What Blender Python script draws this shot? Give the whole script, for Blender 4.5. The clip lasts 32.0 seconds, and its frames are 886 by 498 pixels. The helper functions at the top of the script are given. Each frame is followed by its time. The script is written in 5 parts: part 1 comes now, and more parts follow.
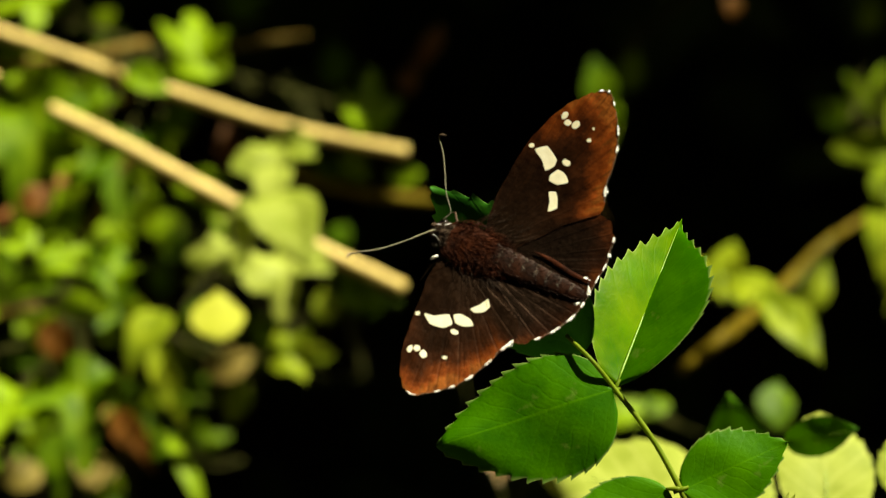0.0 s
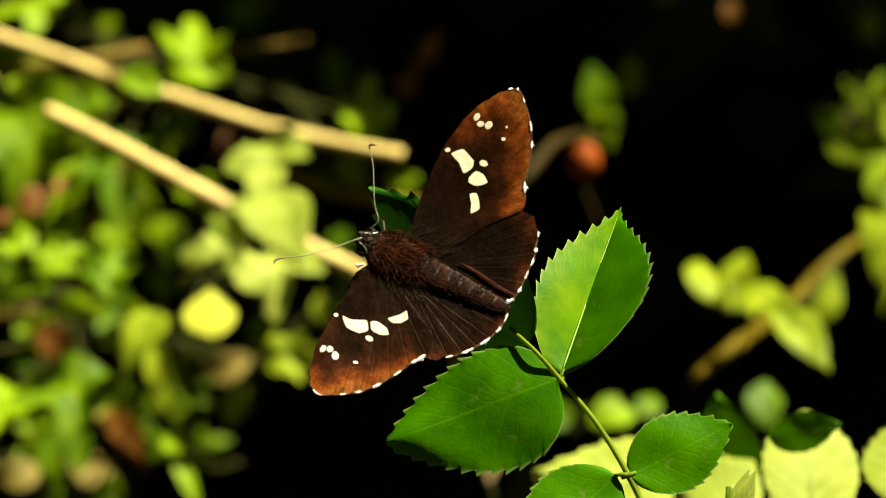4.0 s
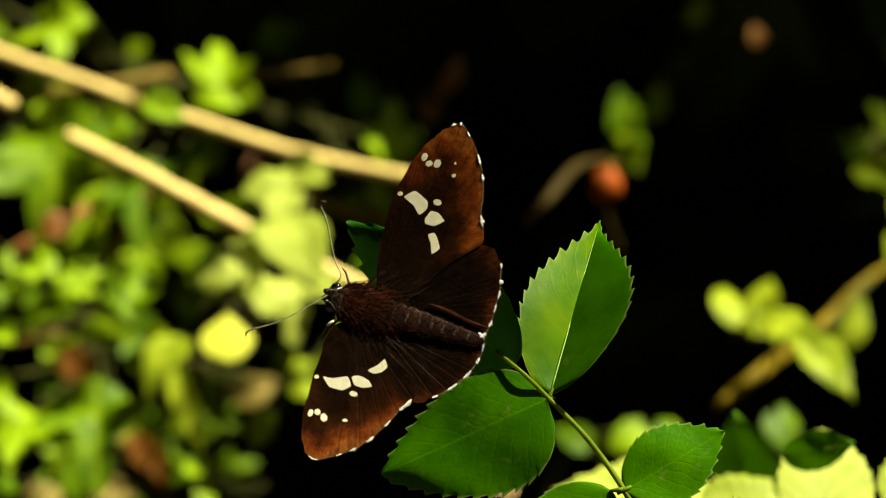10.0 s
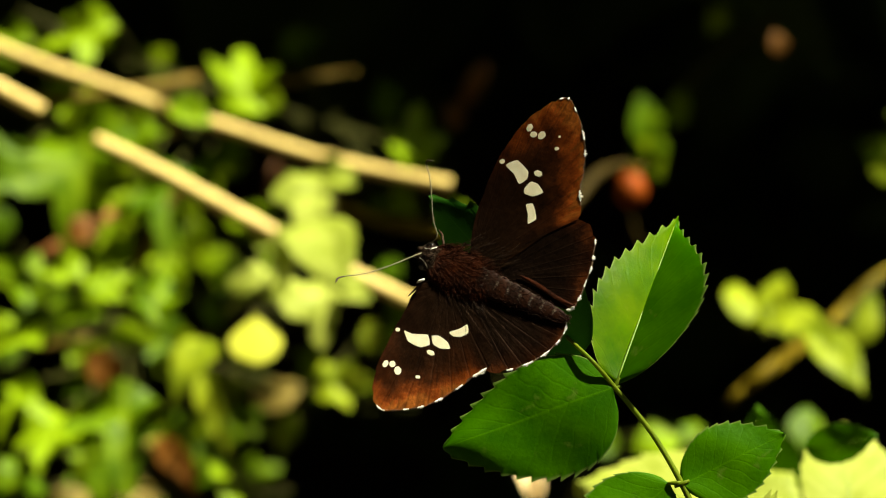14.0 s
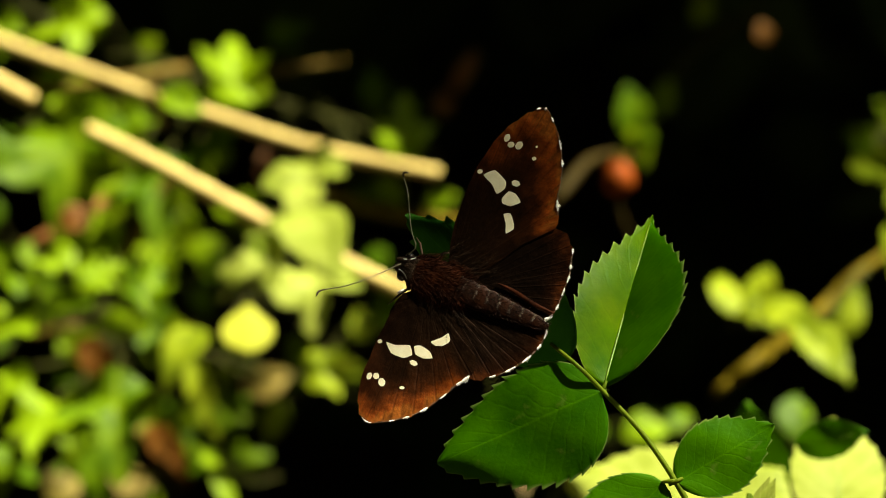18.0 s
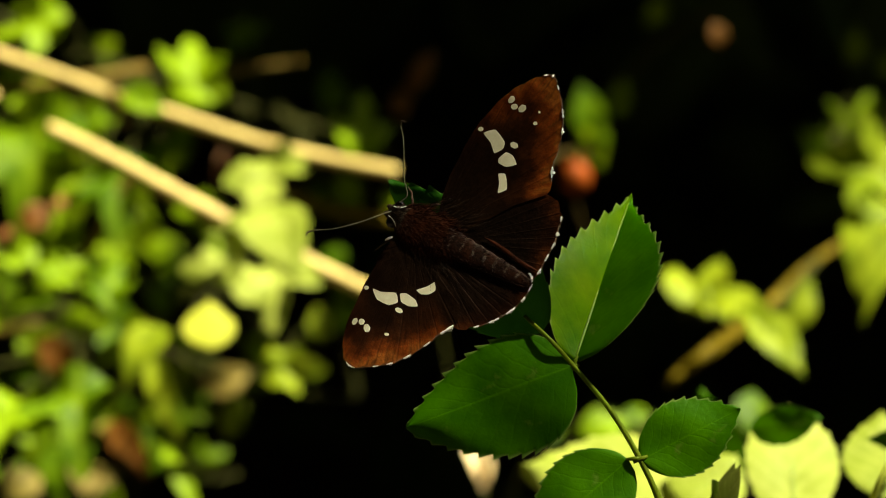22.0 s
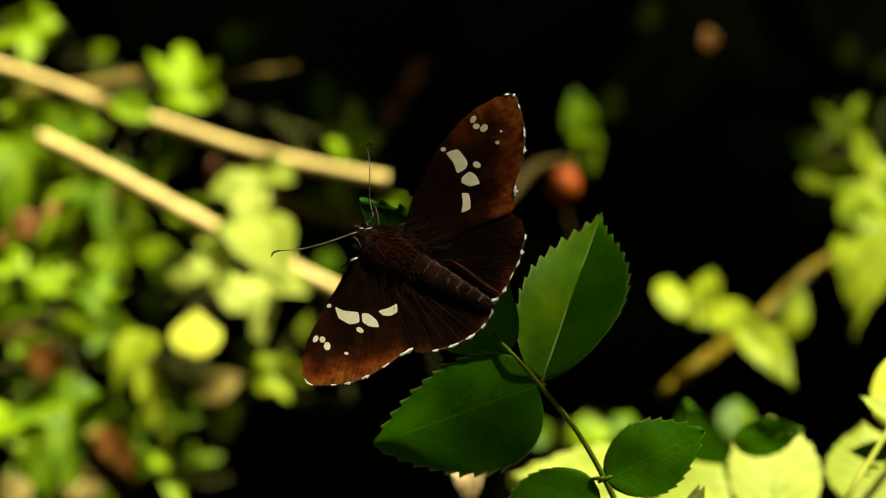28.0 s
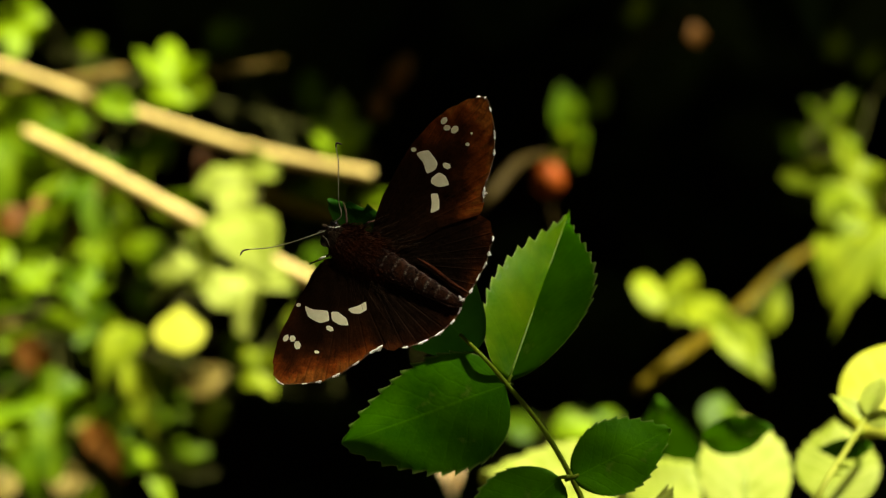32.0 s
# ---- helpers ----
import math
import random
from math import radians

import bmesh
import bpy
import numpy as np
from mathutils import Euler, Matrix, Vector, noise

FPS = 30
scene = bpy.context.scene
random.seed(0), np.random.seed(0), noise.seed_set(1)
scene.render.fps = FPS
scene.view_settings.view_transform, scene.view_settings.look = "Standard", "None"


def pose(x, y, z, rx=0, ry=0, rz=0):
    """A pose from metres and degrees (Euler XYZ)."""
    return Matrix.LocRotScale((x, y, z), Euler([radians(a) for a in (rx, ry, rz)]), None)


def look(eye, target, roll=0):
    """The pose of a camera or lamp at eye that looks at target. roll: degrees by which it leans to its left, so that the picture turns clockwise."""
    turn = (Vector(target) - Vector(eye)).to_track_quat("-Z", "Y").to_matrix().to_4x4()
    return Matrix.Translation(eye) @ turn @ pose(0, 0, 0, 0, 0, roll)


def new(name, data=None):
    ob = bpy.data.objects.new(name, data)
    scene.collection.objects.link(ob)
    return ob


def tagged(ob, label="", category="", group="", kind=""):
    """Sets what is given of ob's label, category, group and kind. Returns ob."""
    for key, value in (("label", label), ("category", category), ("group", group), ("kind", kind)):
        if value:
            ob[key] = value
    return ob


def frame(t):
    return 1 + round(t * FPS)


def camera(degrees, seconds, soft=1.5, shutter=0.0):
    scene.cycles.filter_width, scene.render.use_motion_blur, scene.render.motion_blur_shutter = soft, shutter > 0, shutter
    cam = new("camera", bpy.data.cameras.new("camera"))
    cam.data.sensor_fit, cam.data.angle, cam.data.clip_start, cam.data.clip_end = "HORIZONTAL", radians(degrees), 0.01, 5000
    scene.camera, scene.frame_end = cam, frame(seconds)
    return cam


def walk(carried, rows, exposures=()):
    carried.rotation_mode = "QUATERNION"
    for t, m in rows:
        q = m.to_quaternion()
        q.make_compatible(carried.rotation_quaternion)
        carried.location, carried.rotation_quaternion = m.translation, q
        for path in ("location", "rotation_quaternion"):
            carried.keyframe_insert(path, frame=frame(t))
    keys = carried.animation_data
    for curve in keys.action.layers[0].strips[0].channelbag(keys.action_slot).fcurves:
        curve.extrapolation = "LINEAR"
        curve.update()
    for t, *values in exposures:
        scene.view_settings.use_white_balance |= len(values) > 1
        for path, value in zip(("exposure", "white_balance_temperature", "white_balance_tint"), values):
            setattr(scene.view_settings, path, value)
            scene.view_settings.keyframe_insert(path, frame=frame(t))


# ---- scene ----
# A skipper butterfly rests on a rose leaf at the edge of a shaded thicket.
# x runs to the right, y away from the camera, z up; the leaf hangs 0.6 m over the ground.

# ---- camera: a long lens held by hand, 0.6 m from the butterfly ----
cam = camera(9.34, 32.0, soft=1.0)
cam.data.dof.use_dof = True
cam.data.dof.focus_distance = 0.610
cam.data.dof.aperture_fstop = 42.0
walk(cam, [
    (0, pose(-0.00810, 0.00762, 0.60401, 89.740, 0, -0.417)),
    (0.5, pose(-0.00539, 0.00703, 0.60261, 89.792, 0, -0.251)),
    (1, pose(-0.00304, 0.00622, 0.60151, 89.904, 0, -0.117)),
    (1.5, pose(-0.00123, 0.00524, 0.60066, 89.984, 0, -0.039)),
    (2, pose(0.00000, 0.00417, 0.60000, 90.000, 0, 0.000)),
    (2.5, pose(0.00068, 0.00307, 0.59943, 90.044, 0, 0.027)),
    (3, pose(0.00093, 0.00199, 0.59886, 90.073, 0, 0.052)),
    (3.5, pose(0.00086, 0.00097, 0.59825, 90.090, 0, 0.041)),
    (5.5, pose(0.00020, -0.00218, 0.59519, 90.305, 0, -0.016)),
    (6, pose(0.00052, -0.00266, 0.59443, 90.374, 0, 0.010)),
    (6.5, pose(0.00123, -0.00297, 0.59383, 90.429, 0, 0.080)),
    (7, pose(0.00237, -0.00309, 0.59350, 90.478, 0, 0.172)),
    (7.5, pose(0.00391, -0.00304, 0.59354, 90.508, 0, 0.291)),
    (8, pose(0.00573, -0.00287, 0.59403, 90.518, 0, 0.474)),
    (8.5, pose(0.00762, -0.00268, 0.59493, 90.472, 0, 0.612)),
    (9, pose(0.00932, -0.00254, 0.59609, 90.437, 0, 0.733)),
    (9.5, pose(0.01059, -0.00254, 0.59727, 90.349, 0, 0.812)),
    (10, pose(0.01127, -0.00272, 0.59821, 90.343, 0, 0.845)),
    (10.5, pose(0.01133, -0.00309, 0.59870, 90.344, 0, 0.859)),
    (11, pose(0.01087, -0.00363, 0.59864, 90.376, 0, 0.867)),
    (11.5, pose(0.01009, -0.00431, 0.59812, 90.409, 0, 0.843)),
    (12, pose(0.00919, -0.00508, 0.59734, 90.446, 0, 0.851)),
    (12.5, pose(0.00838, -0.00589, 0.59654, 90.489, 0, 0.869)),
    (13, pose(0.00774, -0.00669, 0.59595, 90.526, 0, 0.873)),
    (13.5, pose(0.00730, -0.00746, 0.59567, 90.543, 0, 0.871)),
    (14, pose(0.00701, -0.00819, 0.59569, 90.527, 0, 0.869)),
    (14.5, pose(0.00680, -0.00889, 0.59594, 90.527, 0, 0.896)),
    (16.5, pose(0.00559, -0.01157, 0.59723, 90.473, 0, 0.726)),
    (17, pose(0.00502, -0.01226, 0.59717, 90.445, 0, 0.671)),
    (17.5, pose(0.00430, -0.01298, 0.59677, 90.410, 0, 0.633)),
    (18, pose(0.00344, -0.01376, 0.59600, 90.386, 0, 0.553)),
    (18.5, pose(0.00251, -0.01460, 0.59490, 90.401, 0, 0.479)),
    (19, pose(0.00160, -0.01552, 0.59360, 90.416, 0, 0.382)),
    (19.5, pose(0.00081, -0.01651, 0.59237, 90.454, 0, 0.298)),
    (20, pose(0.00024, -0.01753, 0.59144, 90.534, 0, 0.187)),
    (20.5, pose(-0.00008, -0.01856, 0.59104, 90.589, 0, 0.088)),
    (21, pose(-0.00015, -0.01957, 0.59125, 90.599, 0, 0.005)),
    (21.5, pose(-0.00002, -0.02054, 0.59202, 90.563, 0, -0.036)),
    (22, pose(0.00024, -0.02145, 0.59321, 90.519, 0, -0.067)),
    (22.5, pose(0.00057, -0.02229, 0.59460, 90.447, 0, -0.089)),
    (23, pose(0.00094, -0.02304, 0.59597, 90.380, 0, -0.116)),
    (23.5, pose(0.00133, -0.02369, 0.59717, 90.306, 0, -0.140)),
    (24, pose(0.00174, -0.02425, 0.59809, 90.243, 0, -0.146)),
    (24.5, pose(0.00221, -0.02470, 0.59872, 90.201, 0, -0.120)),
    (25, pose(0.00273, -0.02508, 0.59908, 90.176, 0, -0.091)),
    (25.5, pose(0.00331, -0.02540, 0.59920, 90.199, 0, -0.059)),
    (27.5, pose(0.00633, -0.02633, 0.59840, 90.304, 0, 0.142)),
    (28, pose(0.00723, -0.02654, 0.59809, 90.325, 0, 0.199)),
    (28.5, pose(0.00817, -0.02677, 0.59784, 90.334, 0, 0.251)),
    (29, pose(0.00912, -0.02704, 0.59769, 90.330, 0, 0.273)),
    (29.5, pose(0.01005, -0.02736, 0.59770, 90.333, 0, 0.306)),
    (30, pose(0.01090, -0.02777, 0.59791, 90.315, 0, 0.339)),
    (30.5, pose(0.01160, -0.02826, 0.59831, 90.289, 0, 0.365)),
    (31, pose(0.01207, -0.02882, 0.59888, 90.254, 0, 0.384)),
    (31.5, pose(0.01219, -0.02945, 0.59951, 90.210, 0, 0.363)),
    (32, pose(0.01188, -0.03013, 0.60006, 90.165, 0, 0.293))
], exposures=[(0, 1.76, 7300, -1), (2, 2.03, 7300, -1), (6, 2.13, 7300, -1), (32, 2.18, 7300, -1)])

# ---- light: a high sun from the upper right, a dim sky between added trees ----
SUN = Vector((0.52, -0.19, 0.83)).normalized()
world = bpy.data.worlds.new("sky")
scene.world = world
world.use_nodes = True
sky = world.node_tree.nodes.new("ShaderNodeTexSky")
sky.sky_type = "NISHITA"
sky.sun_disc = False
sky.sun_elevation = math.asin(SUN.z)
sky.sun_rotation = math.atan2(SUN.x, SUN.y)
world.node_tree.links.new(sky.outputs["Color"], world.node_tree.nodes["Background"].inputs["Color"])
world.node_tree.nodes["Background"].inputs["Strength"].default_value = 0.05
sun = new("sun", bpy.data.lights.new("sun", "SUN"))
sun.data.energy = 5.0
sun.data.angle = radians(0.53)
sun.data.color = (1.0, 0.93, 0.78)
sun.matrix_world = look(SUN * 4 + Vector((0, 0.6, 0.6)), (0, 0.6, 0.6))


# ---- materials ----
def material(name):
    m = bpy.data.materials.new(name)
    m.use_nodes = True
    nt = m.node_tree
    return m, nt, nt.nodes["Principled BSDF"]


def node(nt, kind, **values):
    n = nt.nodes.new(kind)
    for key, value in values.items():
        n.inputs[key.replace("_", " ")].default_value = value
    return n


def ramp(nt, fac, stops):
    n = nt.nodes.new("ShaderNodeValToRGB")
    while len(n.color_ramp.elements) < len(stops):
        n.color_ramp.elements.new(0.5)
    for e, (p, c) in zip(n.color_ramp.elements, stops):
        e.position, e.color = p, (*c, 1)
    nt.links.new(fac, n.inputs["Fac"])
    return n.outputs["Color"]


def math_node(nt, op, a, b=None, c=None):
    n = nt.nodes.new("ShaderNodeMath")
    n.operation = op
    for i, v in enumerate((a, b, c)):
        if v is None:
            continue
        if isinstance(v, (int, float)):
            n.inputs[i].default_value = v
        else:
            nt.links.new(v, n.inputs[i])
    return n.outputs[0]


def mix(nt, fac, a, b, blend="MIX"):
    n = nt.nodes.new("ShaderNodeMix")
    n.data_type, n.blend_type = "RGBA", blend
    for sock, v in (("Factor", fac), ("A", a), ("B", b)):
        s = [i for i in n.inputs if i.name == sock and (i.type == "RGBA" or sock == "Factor" and i.type == "VALUE")][0]
        if isinstance(v, (int, float)):
            s.default_value = v
        elif isinstance(v, tuple):
            s.default_value = (*v, 1)
        else:
            nt.links.new(v, s)
    return [o for o in n.outputs if o.type == "RGBA"][0]


def leaf_material(name, dark, light, glow, rough=0.42, through_share=0.35, veins=9.0, spread=0.3, gloss=0.08, margin=0.0, lines=0.07, scars=0.0, lit_stain=0.0):
    """A leaf with side veins along its own length (u) and width (v), that lets some light through."""
    m, nt, bsdf = material(name)
    uv = nt.nodes.new("ShaderNodeUVMap")
    sep = nt.nodes.new("ShaderNodeSeparateXYZ")
    nt.links.new(uv.outputs["UV"], sep.inputs[0])
    side = math_node(nt, "ABSOLUTE", math_node(nt, "MULTIPLY_ADD", sep.outputs["Y"], 2.0, -1.0))
    warp = node(nt, "ShaderNodeTexNoise", Scale=420.0, Detail=1.0)
    nt.links.new(nt.nodes.new("ShaderNodeTexCoord").outputs["Object"], warp.inputs["Vector"])
    bend = math_node(nt, "MULTIPLY_ADD", math_node(nt, "POWER", side, 0.8), 0.26, math_node(nt, "MULTIPLY", warp.outputs["Fac"], 0.07))
    along = math_node(nt, "SUBTRACT", sep.outputs["X"], bend)
    wave = math_node(nt, "PINGPONG", math_node(nt, "MULTIPLY", along, veins), 0.5)
    vein = math_node(nt, "SMOOTH_MAX", math_node(nt, "SUBTRACT", 1.0, math_node(nt, "MULTIPLY", wave, 9.0)), 0.0, 0.2)
    rib = math_node(nt, "SMOOTH_MAX", math_node(nt, "SUBTRACT", 1.0, math_node(nt, "MULTIPLY", side, 28.0)), 0.0, 0.2)
    coord = nt.nodes.new("ShaderNodeTexCoord")
    big = node(nt, "ShaderNodeTexNoise", Scale=220.0, Detail=3.0)
    fine = node(nt, "ShaderNodeTexNoise", Scale=2600.0, Detail=4.0)
    for n in (big, fine):
        nt.links.new(coord.outputs["Object"], n.inputs["Vector"])
    info = nt.nodes.new("ShaderNodeObjectInfo")
    tone = math_node(nt, "ADD", math_node(nt, "MULTIPLY", big.outputs["Fac"], 0.8), math_node(nt, "MULTIPLY_ADD", info.outputs["Random"], spread, -spread / 2))
    colour = ramp(nt, tone, [(0.24, dark), (0.6, light)])
    colour = mix(nt, math_node(nt, "MULTIPLY", fine.outputs["Fac"], 0.25), colour, tuple(0.55 * c for c in dark))
    colour = mix(nt, math_node(nt, "MULTIPLY", vein, lines), colour, glow)
    colour = mix(nt, math_node(nt, "MULTIPLY", rib, 0.35), colour, glow)
    if scars:
        spots = node(nt, "ShaderNodeTexNoise", Scale=330.0, Detail=5.0, Roughness=0.6)
        nt.links.new(coord.outputs["Object"], spots.inputs["Vector"])
        worn = math_node(nt, "SMOOTH_MAX", math_node(nt, "MULTIPLY_ADD", spots.outputs["Fac"], 9.0, -5.6), 0.0, 0.1)
        colour = mix(nt, math_node(nt, "MULTIPLY", math_node(nt, "MINIMUM", worn, 1.0), scars), colour, (0.20, 0.24, 0.05))
    # Yellow blotches and sunlight on one half, both put into the colour.
    if lit_stain:
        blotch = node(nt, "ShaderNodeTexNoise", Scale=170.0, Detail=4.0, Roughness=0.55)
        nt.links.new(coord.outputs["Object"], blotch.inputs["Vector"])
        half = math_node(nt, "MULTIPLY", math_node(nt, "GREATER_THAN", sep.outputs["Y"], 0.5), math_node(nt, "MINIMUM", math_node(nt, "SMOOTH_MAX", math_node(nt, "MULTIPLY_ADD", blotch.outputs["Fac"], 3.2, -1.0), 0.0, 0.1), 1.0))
        colour = mix(nt, math_node(nt, "MULTIPLY", half, lit_stain), colour, (0.16, 0.24, 0.006))
    if margin:
        rim = math_node(nt, "MULTIPLY", math_node(nt, "SMOOTH_MAX", math_node(nt, "MULTIPLY_ADD", side, 18.0, -17.0), 0.0, 0.05), margin)
        colour = mix(nt, rim, colour, (0.30, 0.36, 0.12))
    nt.links.new(colour, bsdf.inputs["Base Color"])
    bsdf.inputs["Roughness"].default_value = rough
    bsdf.inputs["Specular IOR Level"].default_value = gloss
    height = math_node(nt, "ADD", math_node(nt, "MULTIPLY", vein, -0.10), math_node(nt, "MULTIPLY", fine.outputs["Fac"], 0.25))
    height = math_node(nt, "ADD", height, math_node(nt, "MULTIPLY", big.outputs["Fac"], 0.8))
    bump = node(nt, "ShaderNodeBump", Strength=0.35, Distance=0.0003)
    nt.links.new(height, bump.inputs["Height"])
    nt.links.new(bump.outputs["Normal"], bsdf.inputs["Normal"])
    thin = nt.nodes.new("ShaderNodeBsdfTranslucent")
    nt.links.new(mix(nt, 0.55, colour, glow), thin.inputs["Color"])
    nt.links.new(bump.outputs["Normal"], thin.inputs["Normal"])
    blend = nt.nodes.new("ShaderNodeMixShader")
    blend.inputs[0].default_value = through_share
    nt.links.new(bsdf.outputs[0], blend.inputs[1])
    nt.links.new(thin.outputs[0], blend.inputs[2])
    nt.links.new(blend.outputs[0], nt.nodes["Material Output"].inputs["Surface"])
    return m


def plain_material(name, dark, light, rough=0.6, scale=300.0, bumpiness=0.3, depth=0.0003, stretch=None, specular=0.4, metal=0.0):
    """Two tones mixed by grain at two scales, with a fine relief."""
    m, nt, bsdf = material(name)
    coord = nt.nodes.new("ShaderNodeTexCoord")
    mapping = nt.nodes.new("ShaderNodeMapping")
    mapping.inputs["Scale"].default_value = stretch or (1, 1, 1)
    nt.links.new(coord.outputs["Object"], mapping.inputs["Vector"])
    big = node(nt, "ShaderNodeTexNoise", Scale=scale, Detail=4.0)
    fine = node(nt, "ShaderNodeTexNoise", Scale=scale * 7, Detail=4.0)
    for n in (big, fine):
        nt.links.new(mapping.outputs[0], n.inputs["Vector"])
    tone = math_node(nt, "ADD", math_node(nt, "MULTIPLY", big.outputs["Fac"], 0.65), math_node(nt, "MULTIPLY", fine.outputs["Fac"], 0.35))
    nt.links.new(ramp(nt, tone, [(0.32, dark), (0.66, light)]), bsdf.inputs["Base Color"])
    bsdf.inputs["Roughness"].default_value = rough
    bsdf.inputs["Specular IOR Level"].default_value = specular
    bsdf.inputs["Metallic"].default_value = metal
    bump = node(nt, "ShaderNodeBump", Strength=bumpiness, Distance=depth)
    nt.links.new(tone, bump.inputs["Height"])
    nt.links.new(bump.outputs["Normal"], bsdf.inputs["Normal"])
    return m


def wing_material(name, inner, outer, tip):
    """Scales in fine rays from the wing's root (u round the margin, v from root to margin)."""
    m, nt, bsdf = material(name)
    uv = nt.nodes.new("ShaderNodeUVMap")
    mapping = nt.nodes.new("ShaderNodeMapping")
    mapping.inputs["Scale"].default_value = (38, 2.2, 1)
    nt.links.new(uv.outputs["UV"], mapping.inputs["Vector"])
    rays = node(nt, "ShaderNodeTexNoise", Scale=1.6, Detail=5.0, Roughness=0.65)
    nt.links.new(mapping.outputs[0], rays.inputs["Vector"])
    sep = nt.nodes.new("ShaderNodeSeparateXYZ")
    nt.links.new(uv.outputs["UV"], sep.inputs[0])
    coord = nt.nodes.new("ShaderNodeTexCoord")
    patch = node(nt, "ShaderNodeTexNoise", Scale=260.0, Detail=3.0)
    scales = node(nt, "ShaderNodeTexNoise", Scale=7000.0, Detail=2.0)
    for n in (patch, scales):
        nt.links.new(coord.outputs["Object"], n.inputs["Vector"])
    reach = math_node(nt, "ADD", sep.outputs["Y"], math_node(nt, "MULTIPLY_ADD", patch.outputs["Fac"], 0.5, -0.25))
    reach = math_node(nt, "ADD", reach, math_node(nt, "MULTIPLY_ADD", rays.outputs["Fac"], 0.35, -0.175))
    colour = ramp(nt, reach, [(0.1, inner), (0.58, tuple(0.97 * a + 0.03 * b for a, b in zip(inner, outer))), (0.79, tuple(0.86 * a + 0.14 * b for a, b in zip(inner, outer))), (0.94, outer), (1.0, tip)])
    mottle = node(nt, "ShaderNodeTexNoise", Scale=900.0, Detail=4.0, Roughness=0.7)
    nt.links.new(coord.outputs["Object"], mottle.inputs["Vector"])
    colour = mix(nt, 0.75, colour, ramp(nt, mottle.outputs["Fac"], [(0.30, (0.40, 0.38, 0.36)), (0.52, (0.9, 0.9, 0.9)), (0.72, (1.6, 1.6, 1.65))]), "MULTIPLY")
    streak = math_node(nt, "MINIMUM", math_node(nt, "MAXIMUM", math_node(nt, "MULTIPLY_ADD", rays.outputs["Fac"], 2.2, -0.80), 0.0), 0.9)
    colour = mix(nt, streak, colour, tuple(0.35 * c for c in inner))
    colour = mix(nt, 0.6, colour, ramp(nt, scales.outputs["Fac"], [(0.35, (0.6, 0.6, 0.6)), (0.65, (1, 1, 1))]), "MULTIPLY")
    wave = math_node(nt, "PINGPONG", math_node(nt, "MULTIPLY", sep.outputs["X"], 13.0), 0.5)
    vein = math_node(nt, "SMOOTH_MAX", math_node(nt, "SUBTRACT", 1.0, math_node(nt, "MULTIPLY", wave, 14.0)), 0.0, 0.2)
    colour = mix(nt, math_node(nt, "MULTIPLY", vein, 0.28), colour, tuple(0.5 * c for c in inner))
    nt.links.new(colour, bsdf.inputs["Base Color"])
    bsdf.inputs["Roughness"].default_value = 0.45
    nt.links.new(math_node(nt, "MULTIPLY", mottle.outputs["Fac"], math_node(nt, "MULTIPLY", patch.outputs["Fac"], 0.36)), bsdf.inputs["Specular IOR Level"])
    bsdf.inputs["Specular Tint"].default_value = (1.0, 0.52, 0.28, 1)
    height = math_node(nt, "ADD", math_node(nt, "MULTIPLY", vein, 0.35), math_node(nt, "MULTIPLY", rays.outputs["Fac"], 0.7))
    height = math_node(nt, "ADD", height, math_node(nt, "MULTIPLY", mottle.outputs["Fac"], 1.2))
    bump = node(nt, "ShaderNodeBump", Strength=0.5, Distance=0.00014)
    nt.links.new(height, bump.inputs["Height"])
    nt.links.new(bump.outputs["Normal"], bsdf.inputs["Normal"])
    return m


ROSE = leaf_material("rose_leaf", (0.018, 0.084, 0.0005), (0.048, 0.160, 0.0008), (0.080, 0.23, 0.003), 0.45, 0.28, gloss=0.05, margin=0.4, lines=0.03, scars=0.25)
# Rose leaf whose left half holds yellow stain and painted sun.
ROSE_LIT_STAINED = leaf_material("lit_stained_rose_leaf", (0.018, 0.084, 0.0005), (0.048, 0.160, 0.0008), (0.080, 0.23, 0.003), 0.40, 0.28, gloss=0.03, margin=0.4, lines=0.03, scars=0.25, lit_stain=0.45)
# Darker copy of the rose leaf, with the butterfly's shade in its colour.
ROSE_SHADED = leaf_material("shaded_rose_leaf", (0.010, 0.060, 0.004), (0.026, 0.108, 0.007), (0.036, 0.14, 0.01), 0.5, 0.08, gloss=0.04, margin=0.1, lines=0.03)
YOUNG = leaf_material("young_leaf", (0.18, 0.23, 0.022), (0.30, 0.35, 0.062), (0.44, 0.47, 0.12), 0.5, 0.35, 7.0, lines=0.4)
YELLOW = leaf_material("yellow_leaf", (0.36, 0.39, 0.027), (0.52, 0.54, 0.07), (0.50, 0.52, 0.09), 0.5, 0.4, 6.0, lines=0.45)
VINE = leaf_material("vine_leaf", (0.050, 0.105, 0.002), (0.185, 0.29, 0.007), (0.26, 0.35, 0.015), 0.5, 0.35, 6.0, 0.7)
PALE_VINE = leaf_material("pale_vine_leaf", (0.12, 0.17, 0.008), (0.28, 0.34, 0.016), (0.34, 0.40, 0.03), 0.5, 0.35, 6.0, 0.4, lines=0.12)
# Leaf green darkened, so deep shade is part of its colour.
SHADE = leaf_material("shaded_leaf", (0.016, 0.03, 0.006), (0.035, 0.06, 0.012), (0.05, 0.08, 0.02), 0.55, 0.2, 6.0, 0.5)
DEAD = leaf_material("dead_leaf", (0.05, 0.017, 0.002), (0.115, 0.043, 0.005), (0.12, 0.05, 0.008), 0.6, 0.2, 7.0, 0.4)
